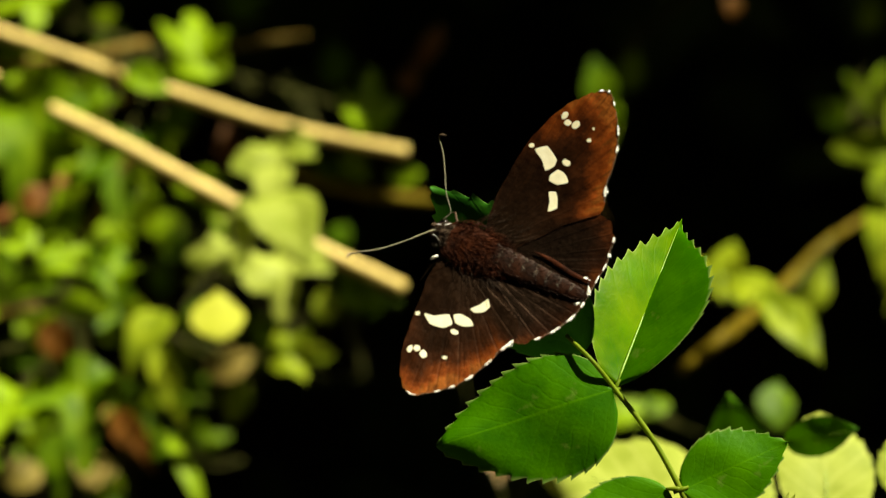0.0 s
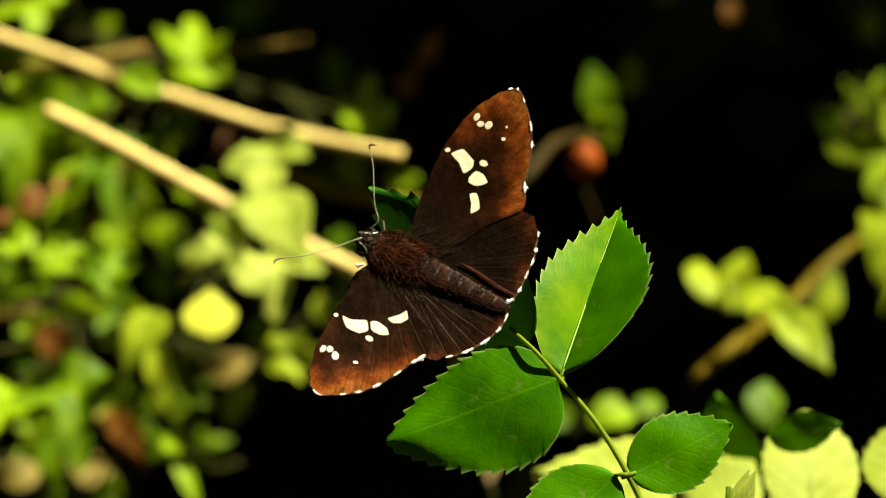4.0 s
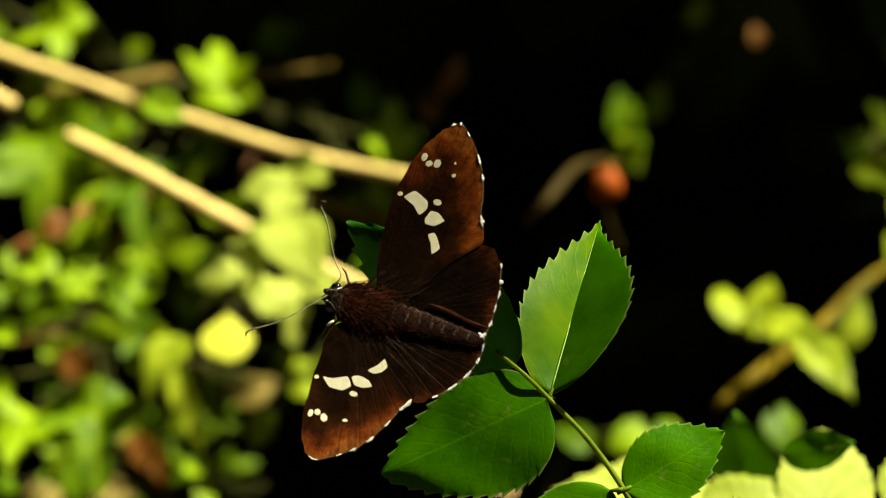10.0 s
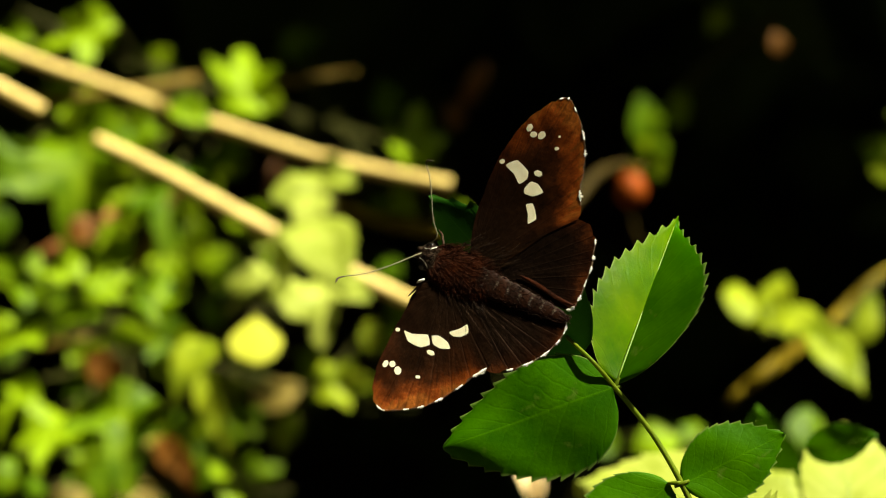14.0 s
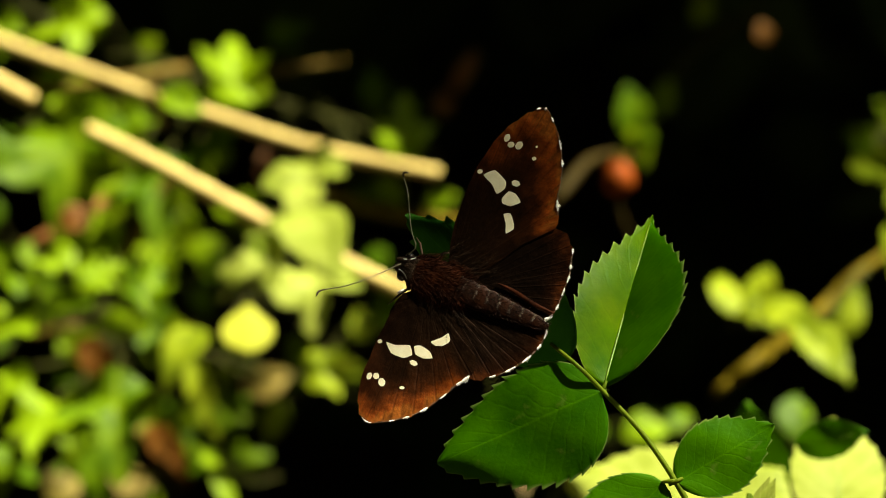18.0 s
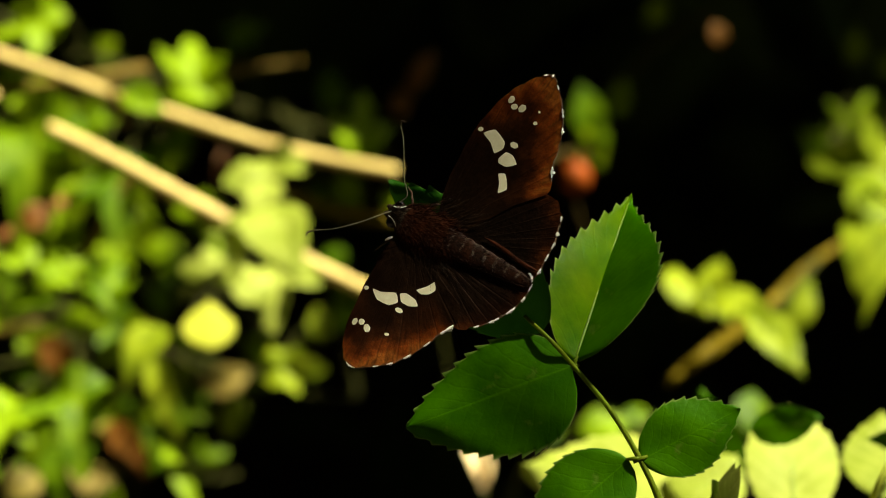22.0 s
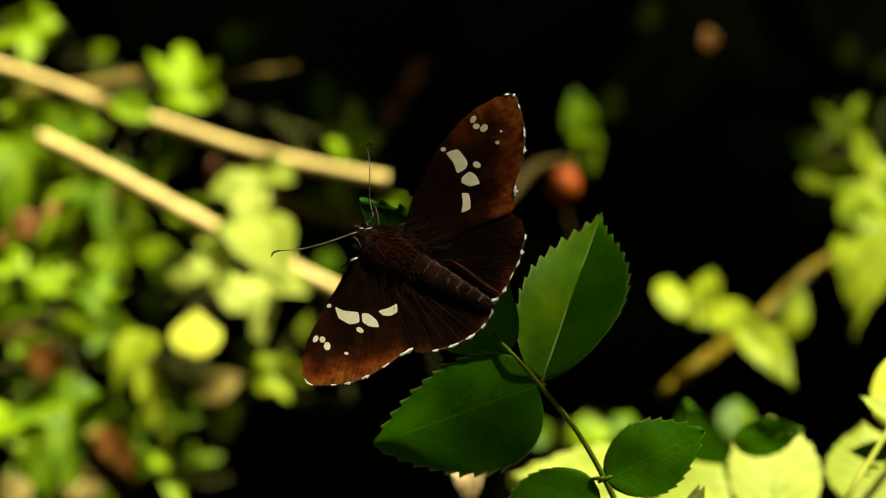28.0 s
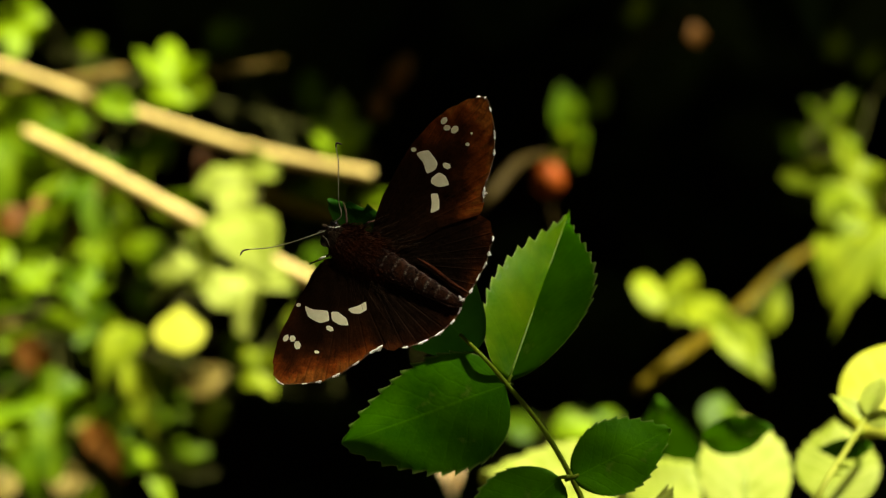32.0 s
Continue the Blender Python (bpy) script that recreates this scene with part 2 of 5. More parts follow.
RUSTY = leaf_material("rusty_leaf", (0.09, 0.036, 0.006), (0.17, 0.08, 0.014), (0.18, 0.09, 0.02), 0.6, 0.3, 7.0, 0.2)
TAN = leaf_material("tan_leaf", (0.10, 0.08, 0.015), (0.20, 0.15, 0.035), (0.22, 0.17, 0.05), 0.6, 0.2, 7.0, 0.3)
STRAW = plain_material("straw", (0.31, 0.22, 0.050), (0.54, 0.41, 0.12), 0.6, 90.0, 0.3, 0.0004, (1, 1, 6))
# A darker copy of the straw; its colour stands in for shade on twigs.
SHADED_STRAW = plain_material("shaded_straw", (0.07, 0.048, 0.008), (0.14, 0.092, 0.016), 0.65, 90.0, 0.3, 0.0004, (1, 1, 6), specular=0.08)
REDDISH = plain_material("reddish_bark", (0.10, 0.035, 0.010), (0.24, 0.10, 0.03), 0.65, 150.0, 0.4, specular=0.1)
OCHRE = plain_material("ochre_bark", (0.070, 0.050, 0.0012), (0.140, 0.100, 0.0025), 0.7, 200.0, 0.5, specular=0.1)
# Ochre bark darkened to look shaded where the sun still reaches it.
SHADED_BARK = plain_material("shaded_bark", (0.016, 0.010, 0.001), (0.034, 0.022, 0.002), 0.7, 200.0, 0.5, specular=0.1)
TWIG = plain_material("twig_bark", (0.12, 0.092, 0.003), (0.23, 0.175, 0.007), 0.7, 200.0, 0.5)
STEM = leaf_material("rose_stem", (0.085, 0.14, 0.006), (0.18, 0.25, 0.016), (0.26, 0.33, 0.03), 0.45, 0.45, lines=0.0)
VINE_STEM = plain_material("vine_stem", (0.018, 0.020, 0.005), (0.05, 0.05, 0.012), 0.6, 300.0, 0.3, specular=0.04)
PALE_STEM = leaf_material("pale_stem", (0.30, 0.34, 0.05), (0.46, 0.48, 0.10), (0.52, 0.54, 0.14), 0.5, 0.6, lines=0.0)
RIB = plain_material("leaf_rib", (0.08, 0.18, 0.006), (0.16, 0.26, 0.02), 0.5, 900.0, 0.2, 0.0001)
PETAL = plain_material("dry_petal", (0.50, 0.36, 0.17), (0.70, 0.56, 0.30), 0.6, 250.0, 0.4)
BERRY = plain_material("red_hip", (0.105, 0.017, 0.0016), (0.21, 0.044, 0.004), 0.6, 300.0, 0.1, specular=0.08)
# Near-black soil colour, so the background reads as deep shade.
SOIL = plain_material("shaded_litter_soil", (0.008, 0.005, 0.002), (0.028, 0.018, 0.008), 0.9, 14.0, 0.8, 0.02)
WING = wing_material("wing_scales", (0.0034, 0.0015, 0.0005), (0.165, 0.034, 0.005), (0.24, 0.070, 0.012))
HIND = wing_material("hindwing_scales", (0.0016, 0.0007, 0.0003), (0.015, 0.0038, 0.0011), (0.06, 0.015, 0.0035))
FUR = plain_material("body_fur", (0.0035, 0.0010, 0.0004), (0.042, 0.0095, 0.0024), 0.65, 520.0, 0.6, 0.0003, specular=0.04)
HAIR = plain_material("wing_base_hairs", (0.006, 0.0028, 0.0010), (0.022, 0.0100, 0.0032), 0.6, 900.0, 0.1, 0.0001, specular=0.08)
HEAD = plain_material("head_hairs", (0.010, 0.006, 0.004), (0.075, 0.045, 0.028), 0.6, 2600.0, 0.6, 0.0002, specular=0.1)
SEGMENT = plain_material("abdomen_scales", (0.0022, 0.0007, 0.0003), (0.022, 0.0055, 0.0014), 0.55, 700.0, 0.6, 0.0002, specular=0.07)
PALE_RING = plain_material("pale_body_scales", (0.020, 0.009, 0.005), (0.055, 0.030, 0.015), 0.5, 1500.0, 0.2, 0.0001)
SPOT = plain_material("cream_scales", (0.80, 0.73, 0.50), (0.94, 0.89, 0.68), 0.6, 1500.0, 0.4, 0.0001)
SPOT_NODES = SPOT.node_tree
clear = SPOT_NODES.nodes.new("ShaderNodeBsdfTranslucent")
clear.inputs["Color"].default_value = (0.92, 0.90, 0.62, 1)
share = SPOT_NODES.nodes.new("ShaderNodeMixShader")
share.inputs[0].default_value = 0.35
SPOT_NODES.links.new(SPOT_NODES.nodes["Principled BSDF"].outputs[0], share.inputs[1])
SPOT_NODES.links.new(clear.outputs[0], share.inputs[2])
SPOT_NODES.links.new(share.outputs[0], SPOT_NODES.nodes["Material Output"].inputs["Surface"])
EDGE = plain_material("brown_fringe_hairs", (0.040, 0.015, 0.005), (0.10, 0.045, 0.018), 0.6, 1500.0, 0.2, 0.0001)
FRINGE = plain_material("white_fringe_hairs", (0.62, 0.60, 0.56), (0.85, 0.84, 0.80), 0.6, 1500.0, 0.2, 0.0001)
EYE = plain_material("compound_eye", (0.003, 0.002, 0.002), (0.010, 0.007, 0.005), 0.15, 3000.0, 0.1, 0.00005)
ANTENNA = plain_material("antenna_shaft", (0.10, 0.10, 0.06), (0.26, 0.25, 0.17), 0.5, 2500.0, 0.2, 0.0001)
CLUB = plain_material("antenna_club", (0.02, 0.014, 0.008), (0.07, 0.045, 0.025), 0.5, 2500.0, 0.2, 0.0001)


# ---- mesh helpers ----
def part(name, bm, mat, parent=None, label=""):
    """Links a bmesh as one mesh object, under a thing or a part if one is given."""
    me = bpy.data.meshes.new(name)
    bm.to_mesh(me)
    bm.free()
    me.materials.append(mat)
    for p in me.polygons:
        p.use_smooth = True
    ob = new(name, me)
    ob.parent = parent
    if label:
        tagged(ob, label)
    return ob


def spline(points, steps, closed=False):
    """A smooth line through a few points."""
    pts = [Vector(p) for p in points]
    n = len(pts)
    out = []
    for i in range(n if closed else n - 1):
        a, b = pts[i], pts[(i + 1) % n]
        p = pts[(i - 1) % n] if closed or i else a * 2 - b
        q = pts[(i + 2) % n] if closed or i + 2 < n else b * 2 - a
        for k in range(steps):
            t = k / steps
            out.append(0.5 * (2 * a + (b - p) * t + (2 * p - 5 * a + 4 * b - q) * t * t + (3 * a - p - 3 * b + q) * t ** 3))
    if not closed:
        out.append(pts[-1])
    return out


def tube(bm, line, radii, sides=8, rough=0.0, rng=None):
    """A round rod of changing thickness along a line, closed at both ends."""
    rings = []
    n = len(line)
    up = Vector((0.3, -1, 0.2)).normalized()
    for i, p in enumerate(line):
        way = (line[min(i + 1, n - 1)] - line[max(i - 1, 0)]).normalized()
        a = way.cross(up).normalized()
        b = way.cross(a)
        f = i / (n - 1) * (len(radii) - 1)
        k = min(int(f), len(radii) - 2)
        r = radii[k] + (radii[k + 1] - radii[k]) * (f - k)
        if rough and rng:
            r *= 1 + rng.uniform(-rough, rough)
        rings.append([bm.verts.new(p + r * (math.cos(2 * math.pi * j / sides) * a + math.sin(2 * math.pi * j / sides) * b)) for j in range(sides)])
    for r, s in zip(rings, rings[1:]):
        for j in range(sides):
            bm.faces.new((r[j], r[(j + 1) % sides], s[(j + 1) % sides], s[j]))
    bm.faces.new(rings[0][::-1])
    bm.faces.new(rings[-1])


def leaf_mesh(length, half, teeth, seed, fold=0.18, curl=0.12, wide_at=0.42, asym=0.0, point=0.3):
    """A leaf blade from its base along x, its face to z, folded along the rib; teeth point to the tip."""
    rng = random.Random(seed)
    bm = bmesh.new()
    uv = bm.loops.layers.uv.new("UVMap")
    ns, nt_ = (max(18, teeth * (6 if teeth > 8 else 4)), 5)
    power = math.log(0.5) / math.log(wide_at)
    grid, coords = [], {}
    phase = [rng.uniform(0, 6.28) for _ in range(4)]
    for i in range(ns + 1):
        s = i / ns
        w = half * max(0.0, math.sin(math.pi * s ** power)) ** (0.66 + point * s)
        row = []
        for j in range(-nt_, nt_ + 1):
            t = math.copysign((0, 0.3, 0.58, 0.8, 0.92, 1)[abs(j)], j)
            side = 1 if t > 0 else -1
            ww = w * (1 + asym * side)
            x = s * length
            if teeth and abs(j) == nt_:
                saw = (s * teeth + (0.37 if side > 0 else 0)) % 1.0
                size = half * (0.085 if teeth > 10 else 0.06) * (0.75 + 0.5 * noise.noise((phase[0], math.floor(s * teeth) * 1.7, side)) + 0.25) * min(1, 8 * s) * min(1, 6 * (1 - s) + 0.25)
                ww += size * (saw ** 1.6 - 0.35)
                x += size * 1.3 * max(0, saw - 0.3)
            y = t * ww
            z = abs(y) * fold - curl * length * (s - 0.35) ** 2 + 0.035 * half * math.sin(9 * s + phase[0] + 2 * t) + 0.05 * half * math.sin(5 * s * side + phase[1]) * abs(t)
            z -= 0.10 * half * t * t
            v = bm.verts.new((x, y, z))
            coords[v] = (s, (t + 1) / 2)
            row.append(v)
        grid.append(row)
    for r, q in zip(grid, grid[1:]):
        for j in range(2 * nt_):
            f = bm.faces.new((r[j], q[j], q[j + 1], r[j + 1]))
            for l in f.loops:
                l[uv].uv = coords[l.vert]
    if fold > 0.5:
        for r, q in zip(grid, grid[1:]):
            bm.edges.get((r[nt_], q[nt_])).smooth = False
    return bm


def lobed_mesh(size, seed):
    """A vine leaf with five pointed lobes round its base, the middle one longest; its face to z."""
    rng = random.Random(seed)
    bm = bmesh.new()
    uv = bm.loops.layers.uv.new("UVMap")
    n, rings = 60, 4
    tips = [(0.0, 1.0), (0.95 + rng.uniform(-0.12, 0.12), rng.uniform(0.62, 0.8)), (-0.95 + rng.uniform(-0.12, 0.12), rng.uniform(0.62, 0.8)), (2.0, rng.uniform(0.36, 0.5)), (-2.0, rng.uniform(0.36, 0.5))]
    centre = Vector((0.32 * size, 0, 0))
    cup, wave = rng.uniform(-0.15, 0.15), rng.uniform(0, 6.28)
    cols = []
    for j in range(n):
        a = -math.pi + 2 * math.pi * j / n
        r = 0.33
        for t, l in tips:
            d = abs((a - t + math.pi) % (2 * math.pi) - math.pi)
            r = max(r, l * 0.66 * max(0.0, 1 - d / 0.62) ** 0.75 + 0.10)
        r *= size * (1 + 0.05 * math.sin(23 * a + wave))
        col = []
        for k in range(1, rings + 1):
            q = r * k / rings
            x, y = q * math.cos(a), q * math.sin(a)
            z = cup * q * q / size + 0.13 * size * math.sin(3 * a + wave) * (k / rings) ** 2 + 0.30 * abs(y) - 0.22 * x * abs(x) / size
            v = bm.verts.new(centre + Vector((x, y, z)))
            col.append((v, (0.35 + 0.6 * x / size, 0.5 + 0.5 * y / size)))
        cols.append(col)
    mid = (bm.verts.new(centre), (0.35, 0.5))
    for j in range(n):
        p, q = cols[j], cols[(j + 1) % n]
        fs = [(mid, p[0], q[0])] + [(p[k], p[k + 1], q[k + 1], q[k]) for k in range(rings - 1)]
        for f in fs:
            face = bm.faces.new([v for v, _ in f])
            for l, (_, c) in zip(face.loops, f):
                l[uv].uv = c
    return bm


def facing(x, y, z, angle, pitch=0.0, roll=0.0, lean=0.0):
    """Pose for a leaf: its length along the angle in the upright plane that the camera looks at, its face to the camera.
    pitch lifts the tip towards the camera, roll turns the blade about its length,
    lean tips its face up to the sky."""
    a = radians(angle)
    d, n = Vector((math.cos(a), 0, math.sin(a))), Vector((0, -1, 0))
    b = n.cross(d)
    m = Matrix((d, b, n)).transposed().to_4x4()
    return Matrix.Translation((x, y, z)) @ pose(0, 0, 0, -lean) @ m @ pose(0, 0, 0, roll, -pitch, 0)


def rib_line(length, fold, curl, n=10, end=0.93):
    return [Vector((s * length, 0, -curl * length * (s - 0.35) ** 2 + 0.00005)) for s in [end * i / n for i in range(n + 1)]]


def rose_leaflet(parent, at, angle, length, half, teeth, seed, mat, pitch=0.0, roll=0.0, fold=0.18, curl=0.10, wide_at=0.42, asym=0.0, rib=True, lean=0.0, point=0.3):
    ob = part("leaflet", leaf_mesh(length, half, teeth, seed, fold, curl, wide_at, asym, point), mat, parent)
    ob.matrix_basis = facing(*at, angle, pitch, roll, lean)
    if rib:
        bm = bmesh.new()
        tube(bm, rib_line(length, fold, curl), [length * 0.0045, length * 0.003, length * 0.001], 6)
        part("midrib", bm, RIB, ob)
    return ob


# ---- the ground: one sheet, that rises to a dark bank added behind the thicket to close the view ----
def ground_height(x, y):
    k = min(1, max(0, (y - 2.4) / 1.4))
    return 1.9 * k * k * (3 - 2 * k) + 0.03 * noise.noise(Vector((x * 1.3, y * 1.3, 0)))


def make_ground():
    bm = bmesh.new()
    steps = [-400, -60, -12, -5] + [-3 + 0.25 * i for i in range(25)] + [5, 12, 60, 400]
    ahead = [-400, -60, -12, -4] + [-2 + 0.25 * i for i in range(29)] + [7, 12, 60, 400]
    rows = [[bm.verts.new((x, y, ground_height(x, y))) for x in steps] for y in ahead]
    for r, q in zip(rows, rows[1:]):
        for i in range(len(steps) - 1):
            bm.faces.new((r[i], r[i + 1], q[i + 1], q[i]))
    tagged(part("ground", bm, SOIL), "bare soil and leaf litter darkened as deep shade, rising to an added bank", "ground", kind="structure")


make_ground()


# ---- the thicket, and foliage added overhead to shade the bank: too many leaves to count ----
def scatter_leaves(name, count, place, size, seed, label, mat):
    rng = random.Random(seed)
    verts, faces = [], []
    for _ in range(count):
        c = Vector(place(rng))
        s = rng.uniform(*size)
        m = Euler((rng.uniform(-1, 1), rng.uniform(-1, 1), rng.uniform(0, 6.28))).to_matrix()
        base = len(verts)
        for x, y, z in ((0, 0, 0), (0.3, 0.3, 0.05), (0.75, 0.24, 0.02), (1, 0, -0.1), (0.75, -0.24, 0.02), (0.3, -0.3, 0.05)):
            verts.append(c + m @ (Vector((x, y, z)) * s))
        faces += [(base, base + 1, base + 2, base + 3), (base, base + 3, base + 4, base + 5)]
    me = bpy.data.meshes.new(name)
    me.from_pydata(verts, [], faces)
    me.uv_layers.new(name="UVMap")
    me.materials.append(mat)
    return tagged(new(name, me), label, "foliage", kind="stuff")


# A leaf roof added to keep the sun off the bank.
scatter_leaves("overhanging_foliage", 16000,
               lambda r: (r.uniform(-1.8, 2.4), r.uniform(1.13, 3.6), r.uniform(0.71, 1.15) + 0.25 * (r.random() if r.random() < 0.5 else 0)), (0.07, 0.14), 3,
               "dense dark green foliage added over the bank to shade it", SHADE)
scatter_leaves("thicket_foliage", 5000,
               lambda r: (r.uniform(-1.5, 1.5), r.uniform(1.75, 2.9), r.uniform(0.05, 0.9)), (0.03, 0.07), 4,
               "undergrowth leaves with deep shade put into their dark green", SHADE)
# Sprays out of view, added only to break up sunlight on the vines.
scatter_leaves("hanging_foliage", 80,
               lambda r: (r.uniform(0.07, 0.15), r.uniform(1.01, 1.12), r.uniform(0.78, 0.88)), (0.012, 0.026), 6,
               "sparse unseen leaf sprays added over the vines to dapple the sun", SHADE)


# ---- unseen trees added to dim the sky: a leafy shell, open where the sun stands ----
def unseen_crowns(count, seed):
    rng = random.Random(seed)
    verts, faces = [], []
    middle = Vector((0, 0.8, 0.3))
    while len(faces) < 2 * count:
        way = Vector((rng.gauss(0, 1), rng.gauss(0, 1), abs(rng.gauss(0, 1)))).normalized()
        if way.angle(SUN) < radians(17):
            continue
        c = middle + way * rng.uniform(5.5, 7.5)
        side = way.orthogonal().normalized()
        q = Matrix.Rotation(rng.uniform(0, 6.28), 3, way) @ Matrix.Rotation(rng.uniform(-0.5, 0.5), 3, side)
        e, f = q @ side, q @ side.cross(way)
        s = rng.uniform(0.3, 0.6)
        k = len(verts)
        for x, y in ((0, 0), (0.3, 0.3), (0.75, 0.24), (1, 0), (0.75, -0.24), (0.3, -0.3)):
            verts.append(c + (e * x + f * y) * s)
        faces += [(k, k + 1, k + 2, k + 3), (k, k + 3, k + 4, k + 5)]
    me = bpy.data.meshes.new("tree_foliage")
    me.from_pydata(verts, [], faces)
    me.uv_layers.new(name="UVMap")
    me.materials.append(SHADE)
    tagged(new("tree_foliage", me), "unseen dark green tree shell added to dim the sky", "foliage", kind="stuff")


unseen_crowns(12500, 21)


# ---- an unseen leafy bough added high up in the sun's way, which drifts over the rose and dims its light ----
def bough():
    """Its tip is thin, the leaves grow denser towards its foot; e runs along it, f across, square to the sun."""
    rng = random.Random(33)
    e = (Vector((-1, 0, 0)) + SUN * SUN.x).normalized()
    f = SUN.cross(e)
    thing = tagged(new("unseen_shading_bough"), "unseen leafy green bough added high up to shade the rose", "branch")
    thing.location = BOUGH_HOME
    verts, faces = [], []
    for n in range(2000):
        u = rng.uniform(0, 0.62) if n < 1500 else rng.uniform(0.255, 0.62)
        if rng.random() > min(0.12 + 4.5 * u, 0.46 + 0.5 * u):
            continue
        c = e * u + f * rng.uniform(-0.027, 0.027) + SUN * rng.uniform(-0.05, 0.05)
        turn = Matrix.Rotation(rng.uniform(0, 6.28), 3, SUN) @ Matrix.Rotation(rng.uniform(-0.5, 0.5), 3, e)
        a, b = turn @ e, turn @ f
        s = rng.uniform(0.008, 0.013)
        k = len(verts)
        for x, y in ((0, 0), (0.3, 0.3), (0.75, 0.24), (1, 0), (0.75, -0.24), (0.3, -0.3)):
            verts.append(c + (a * x + b * y) * s)
        faces += [(k, k + 1, k + 2, k + 3), (k, k + 3, k + 4, k + 5)]
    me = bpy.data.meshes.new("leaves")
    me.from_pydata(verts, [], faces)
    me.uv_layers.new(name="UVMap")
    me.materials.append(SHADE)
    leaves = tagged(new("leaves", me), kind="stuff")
    leaves.parent = thing
    bm = bmesh.new()
    tube(bm, spline([e * 0.05, e * 0.3 + f * 0.02, e * 0.7 - f * 0.02, e * 1.5 + f * 0.1, e * 4 + f * 0.3], 8), [0.001, 0.003, 0.008, 0.02], 8)
    part("branch", bm, TWIG, thing)
    for k in range(14):
        u = 0.08 + 0.035 * k
        side = 1 if k % 2 else -1
        bm = bmesh.new()
        tube(bm, [e * u, e * (u - 0.02) + f * 0.02 * side, e * (u - 0.05) + f * 0.04 * side], [0.0012, 0.0008, 0.0004], 5)
        part("twig", bm, TWIG, thing)
    return thing, e


BOUGH_HOME = Vector((-0.012, 0.6, 0.605)) + SUN * 2.3
BOUGH, ALONG = bough()


# ---- straw stalks lying across the vines ----
def stalk(name, label, points, radii, mat, seed, knots=()):
    rng = random.Random(seed)
    thing = tagged(new(name), label, "stalk")
    thing.location = points[0]
    line = spline([Vector(p) - Vector(points[0]) for p in points], 10)
    bm = bmesh.new()
    tube(bm, line, radii, 9, 0.05, rng)
    part("stem", bm, mat, thing)
    for k in knots:
        i = int(k * (len(line) - 1))
        bm = bmesh.new()
        way = (line[min(i + 1, len(line) - 1)] - line[i - 1]).normalized()
        tube(bm, [line[i] - way * 0.0022, line[i] - way * 0.0008, line[i] + way * 0.0008, line[i] + way * 0.0022], [radii[0] * 0.9, radii[0] * 1.12, radii[0] * 1.12, radii[0] * 0.9], 9)
        part("node", bm, mat, thing)
    return thing


stalk("straw_stalk", "pale dry straw stalk lying across green vines", [(-0.0720, 0.985, 0.6249), (-0.0594, 0.985, 0.6187), (-0.0373, 0.985, 0.6067), (-0.0227, 0.985, 0.5994), (-0.0083, 0.990, 0.5925)], [0.0014, 0.0015, 0.0015, 0.0013], STRAW, 1, (0.22, 0.66))
stalk("straw_stalk", "short end of a dry straw stalk at the vines' edge", [(-0.0989, 0.985, 0.6395), (-0.0865, 0.985, 0.6327), (-0.0816, 0.985, 0.6301)], [0.0015, 0.0015, 0.0014], STRAW, 10)
stalk("straw_stalk", "pale dry straw stalk crossing above another one", [(-0.1012, 1.030, 0.6467), (-0.0840, 1.030, 0.6401), (-0.0733, 1.030, 0.6365), (-0.0620, 1.030, 0.6322), (-0.0485, 1.030, 0.6280), (-0.0334, 1.030, 0.6231), (-0.0205, 1.030, 0.6201), (-0.0074, 1.030, 0.6176)], [0.0013, 0.0013, 0.0012, 0.0012], STRAW, 2, (0.42, 0.75))
stalk("dry_twig", "thin tan dry twig crossing below the upper straw", [(-0.0900, 1.050, 0.6349), (-0.0791, 1.050, 0.6350), (-0.0681, 1.050, 0.6367), (-0.0579, 1.060, 0.6391)], [0.0011, 0.0011, 0.001], SHADED_STRAW, 3)
stalk("dry_twig", "thin olive dry twig with shade put into its colour", [(-0.0457, 1.090, 0.6390), (-0.0366, 1.090, 0.6404), (-0.0277, 1.100, 0.6422)], [0.0007, 0.0007, 0.0006], SHADED_STRAW, 4)
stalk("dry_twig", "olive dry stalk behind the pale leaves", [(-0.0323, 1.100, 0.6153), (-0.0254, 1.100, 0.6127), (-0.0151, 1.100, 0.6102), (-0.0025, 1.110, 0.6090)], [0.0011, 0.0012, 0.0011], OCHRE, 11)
stalk("dry_twig", "bent brown dry twig leaning behind vines", [(-0.0588, 1.050, 0.6184), (-0.0632, 1.050, 0.6129), (-0.0665, 1.050, 0.6063), (-0.0732, 1.060, 0.5982)], [0.0012, 0.0013, 0.0012], SHADED_STRAW, 5)
stalk("dry_twig", "short brown side twig under the straw", [(-0.0621, 1.020, 0.6337), (-0.0608, 1.020, 0.6305), (-0.0608, 1.030, 0.6266)], [0.0008, 0.0008, 0.0006], SHADED_STRAW, 12)
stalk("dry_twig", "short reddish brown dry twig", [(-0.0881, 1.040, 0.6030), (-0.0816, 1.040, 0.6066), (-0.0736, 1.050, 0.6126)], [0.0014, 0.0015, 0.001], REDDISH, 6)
stalk("dry_twig", "thin dark reddish twig low in the vines", [(-0.0878, 1.050, 0.5861), (-0.0791, 1.050, 0.5880), (-0.0710, 1.060, 0.5869)], [0.0006, 0.0007, 0.0006], SHADED_STRAW, 13)
stalk("dry_twig", "thin dry stem among low leaves", [(-0.0776, 1.030, 0.5537), (-0.0722, 1.030, 0.5625), (-0.0648, 1.050, 0.5685)], [0.0006, 0.0006, 0.0005], SHADED_STRAW, 14)
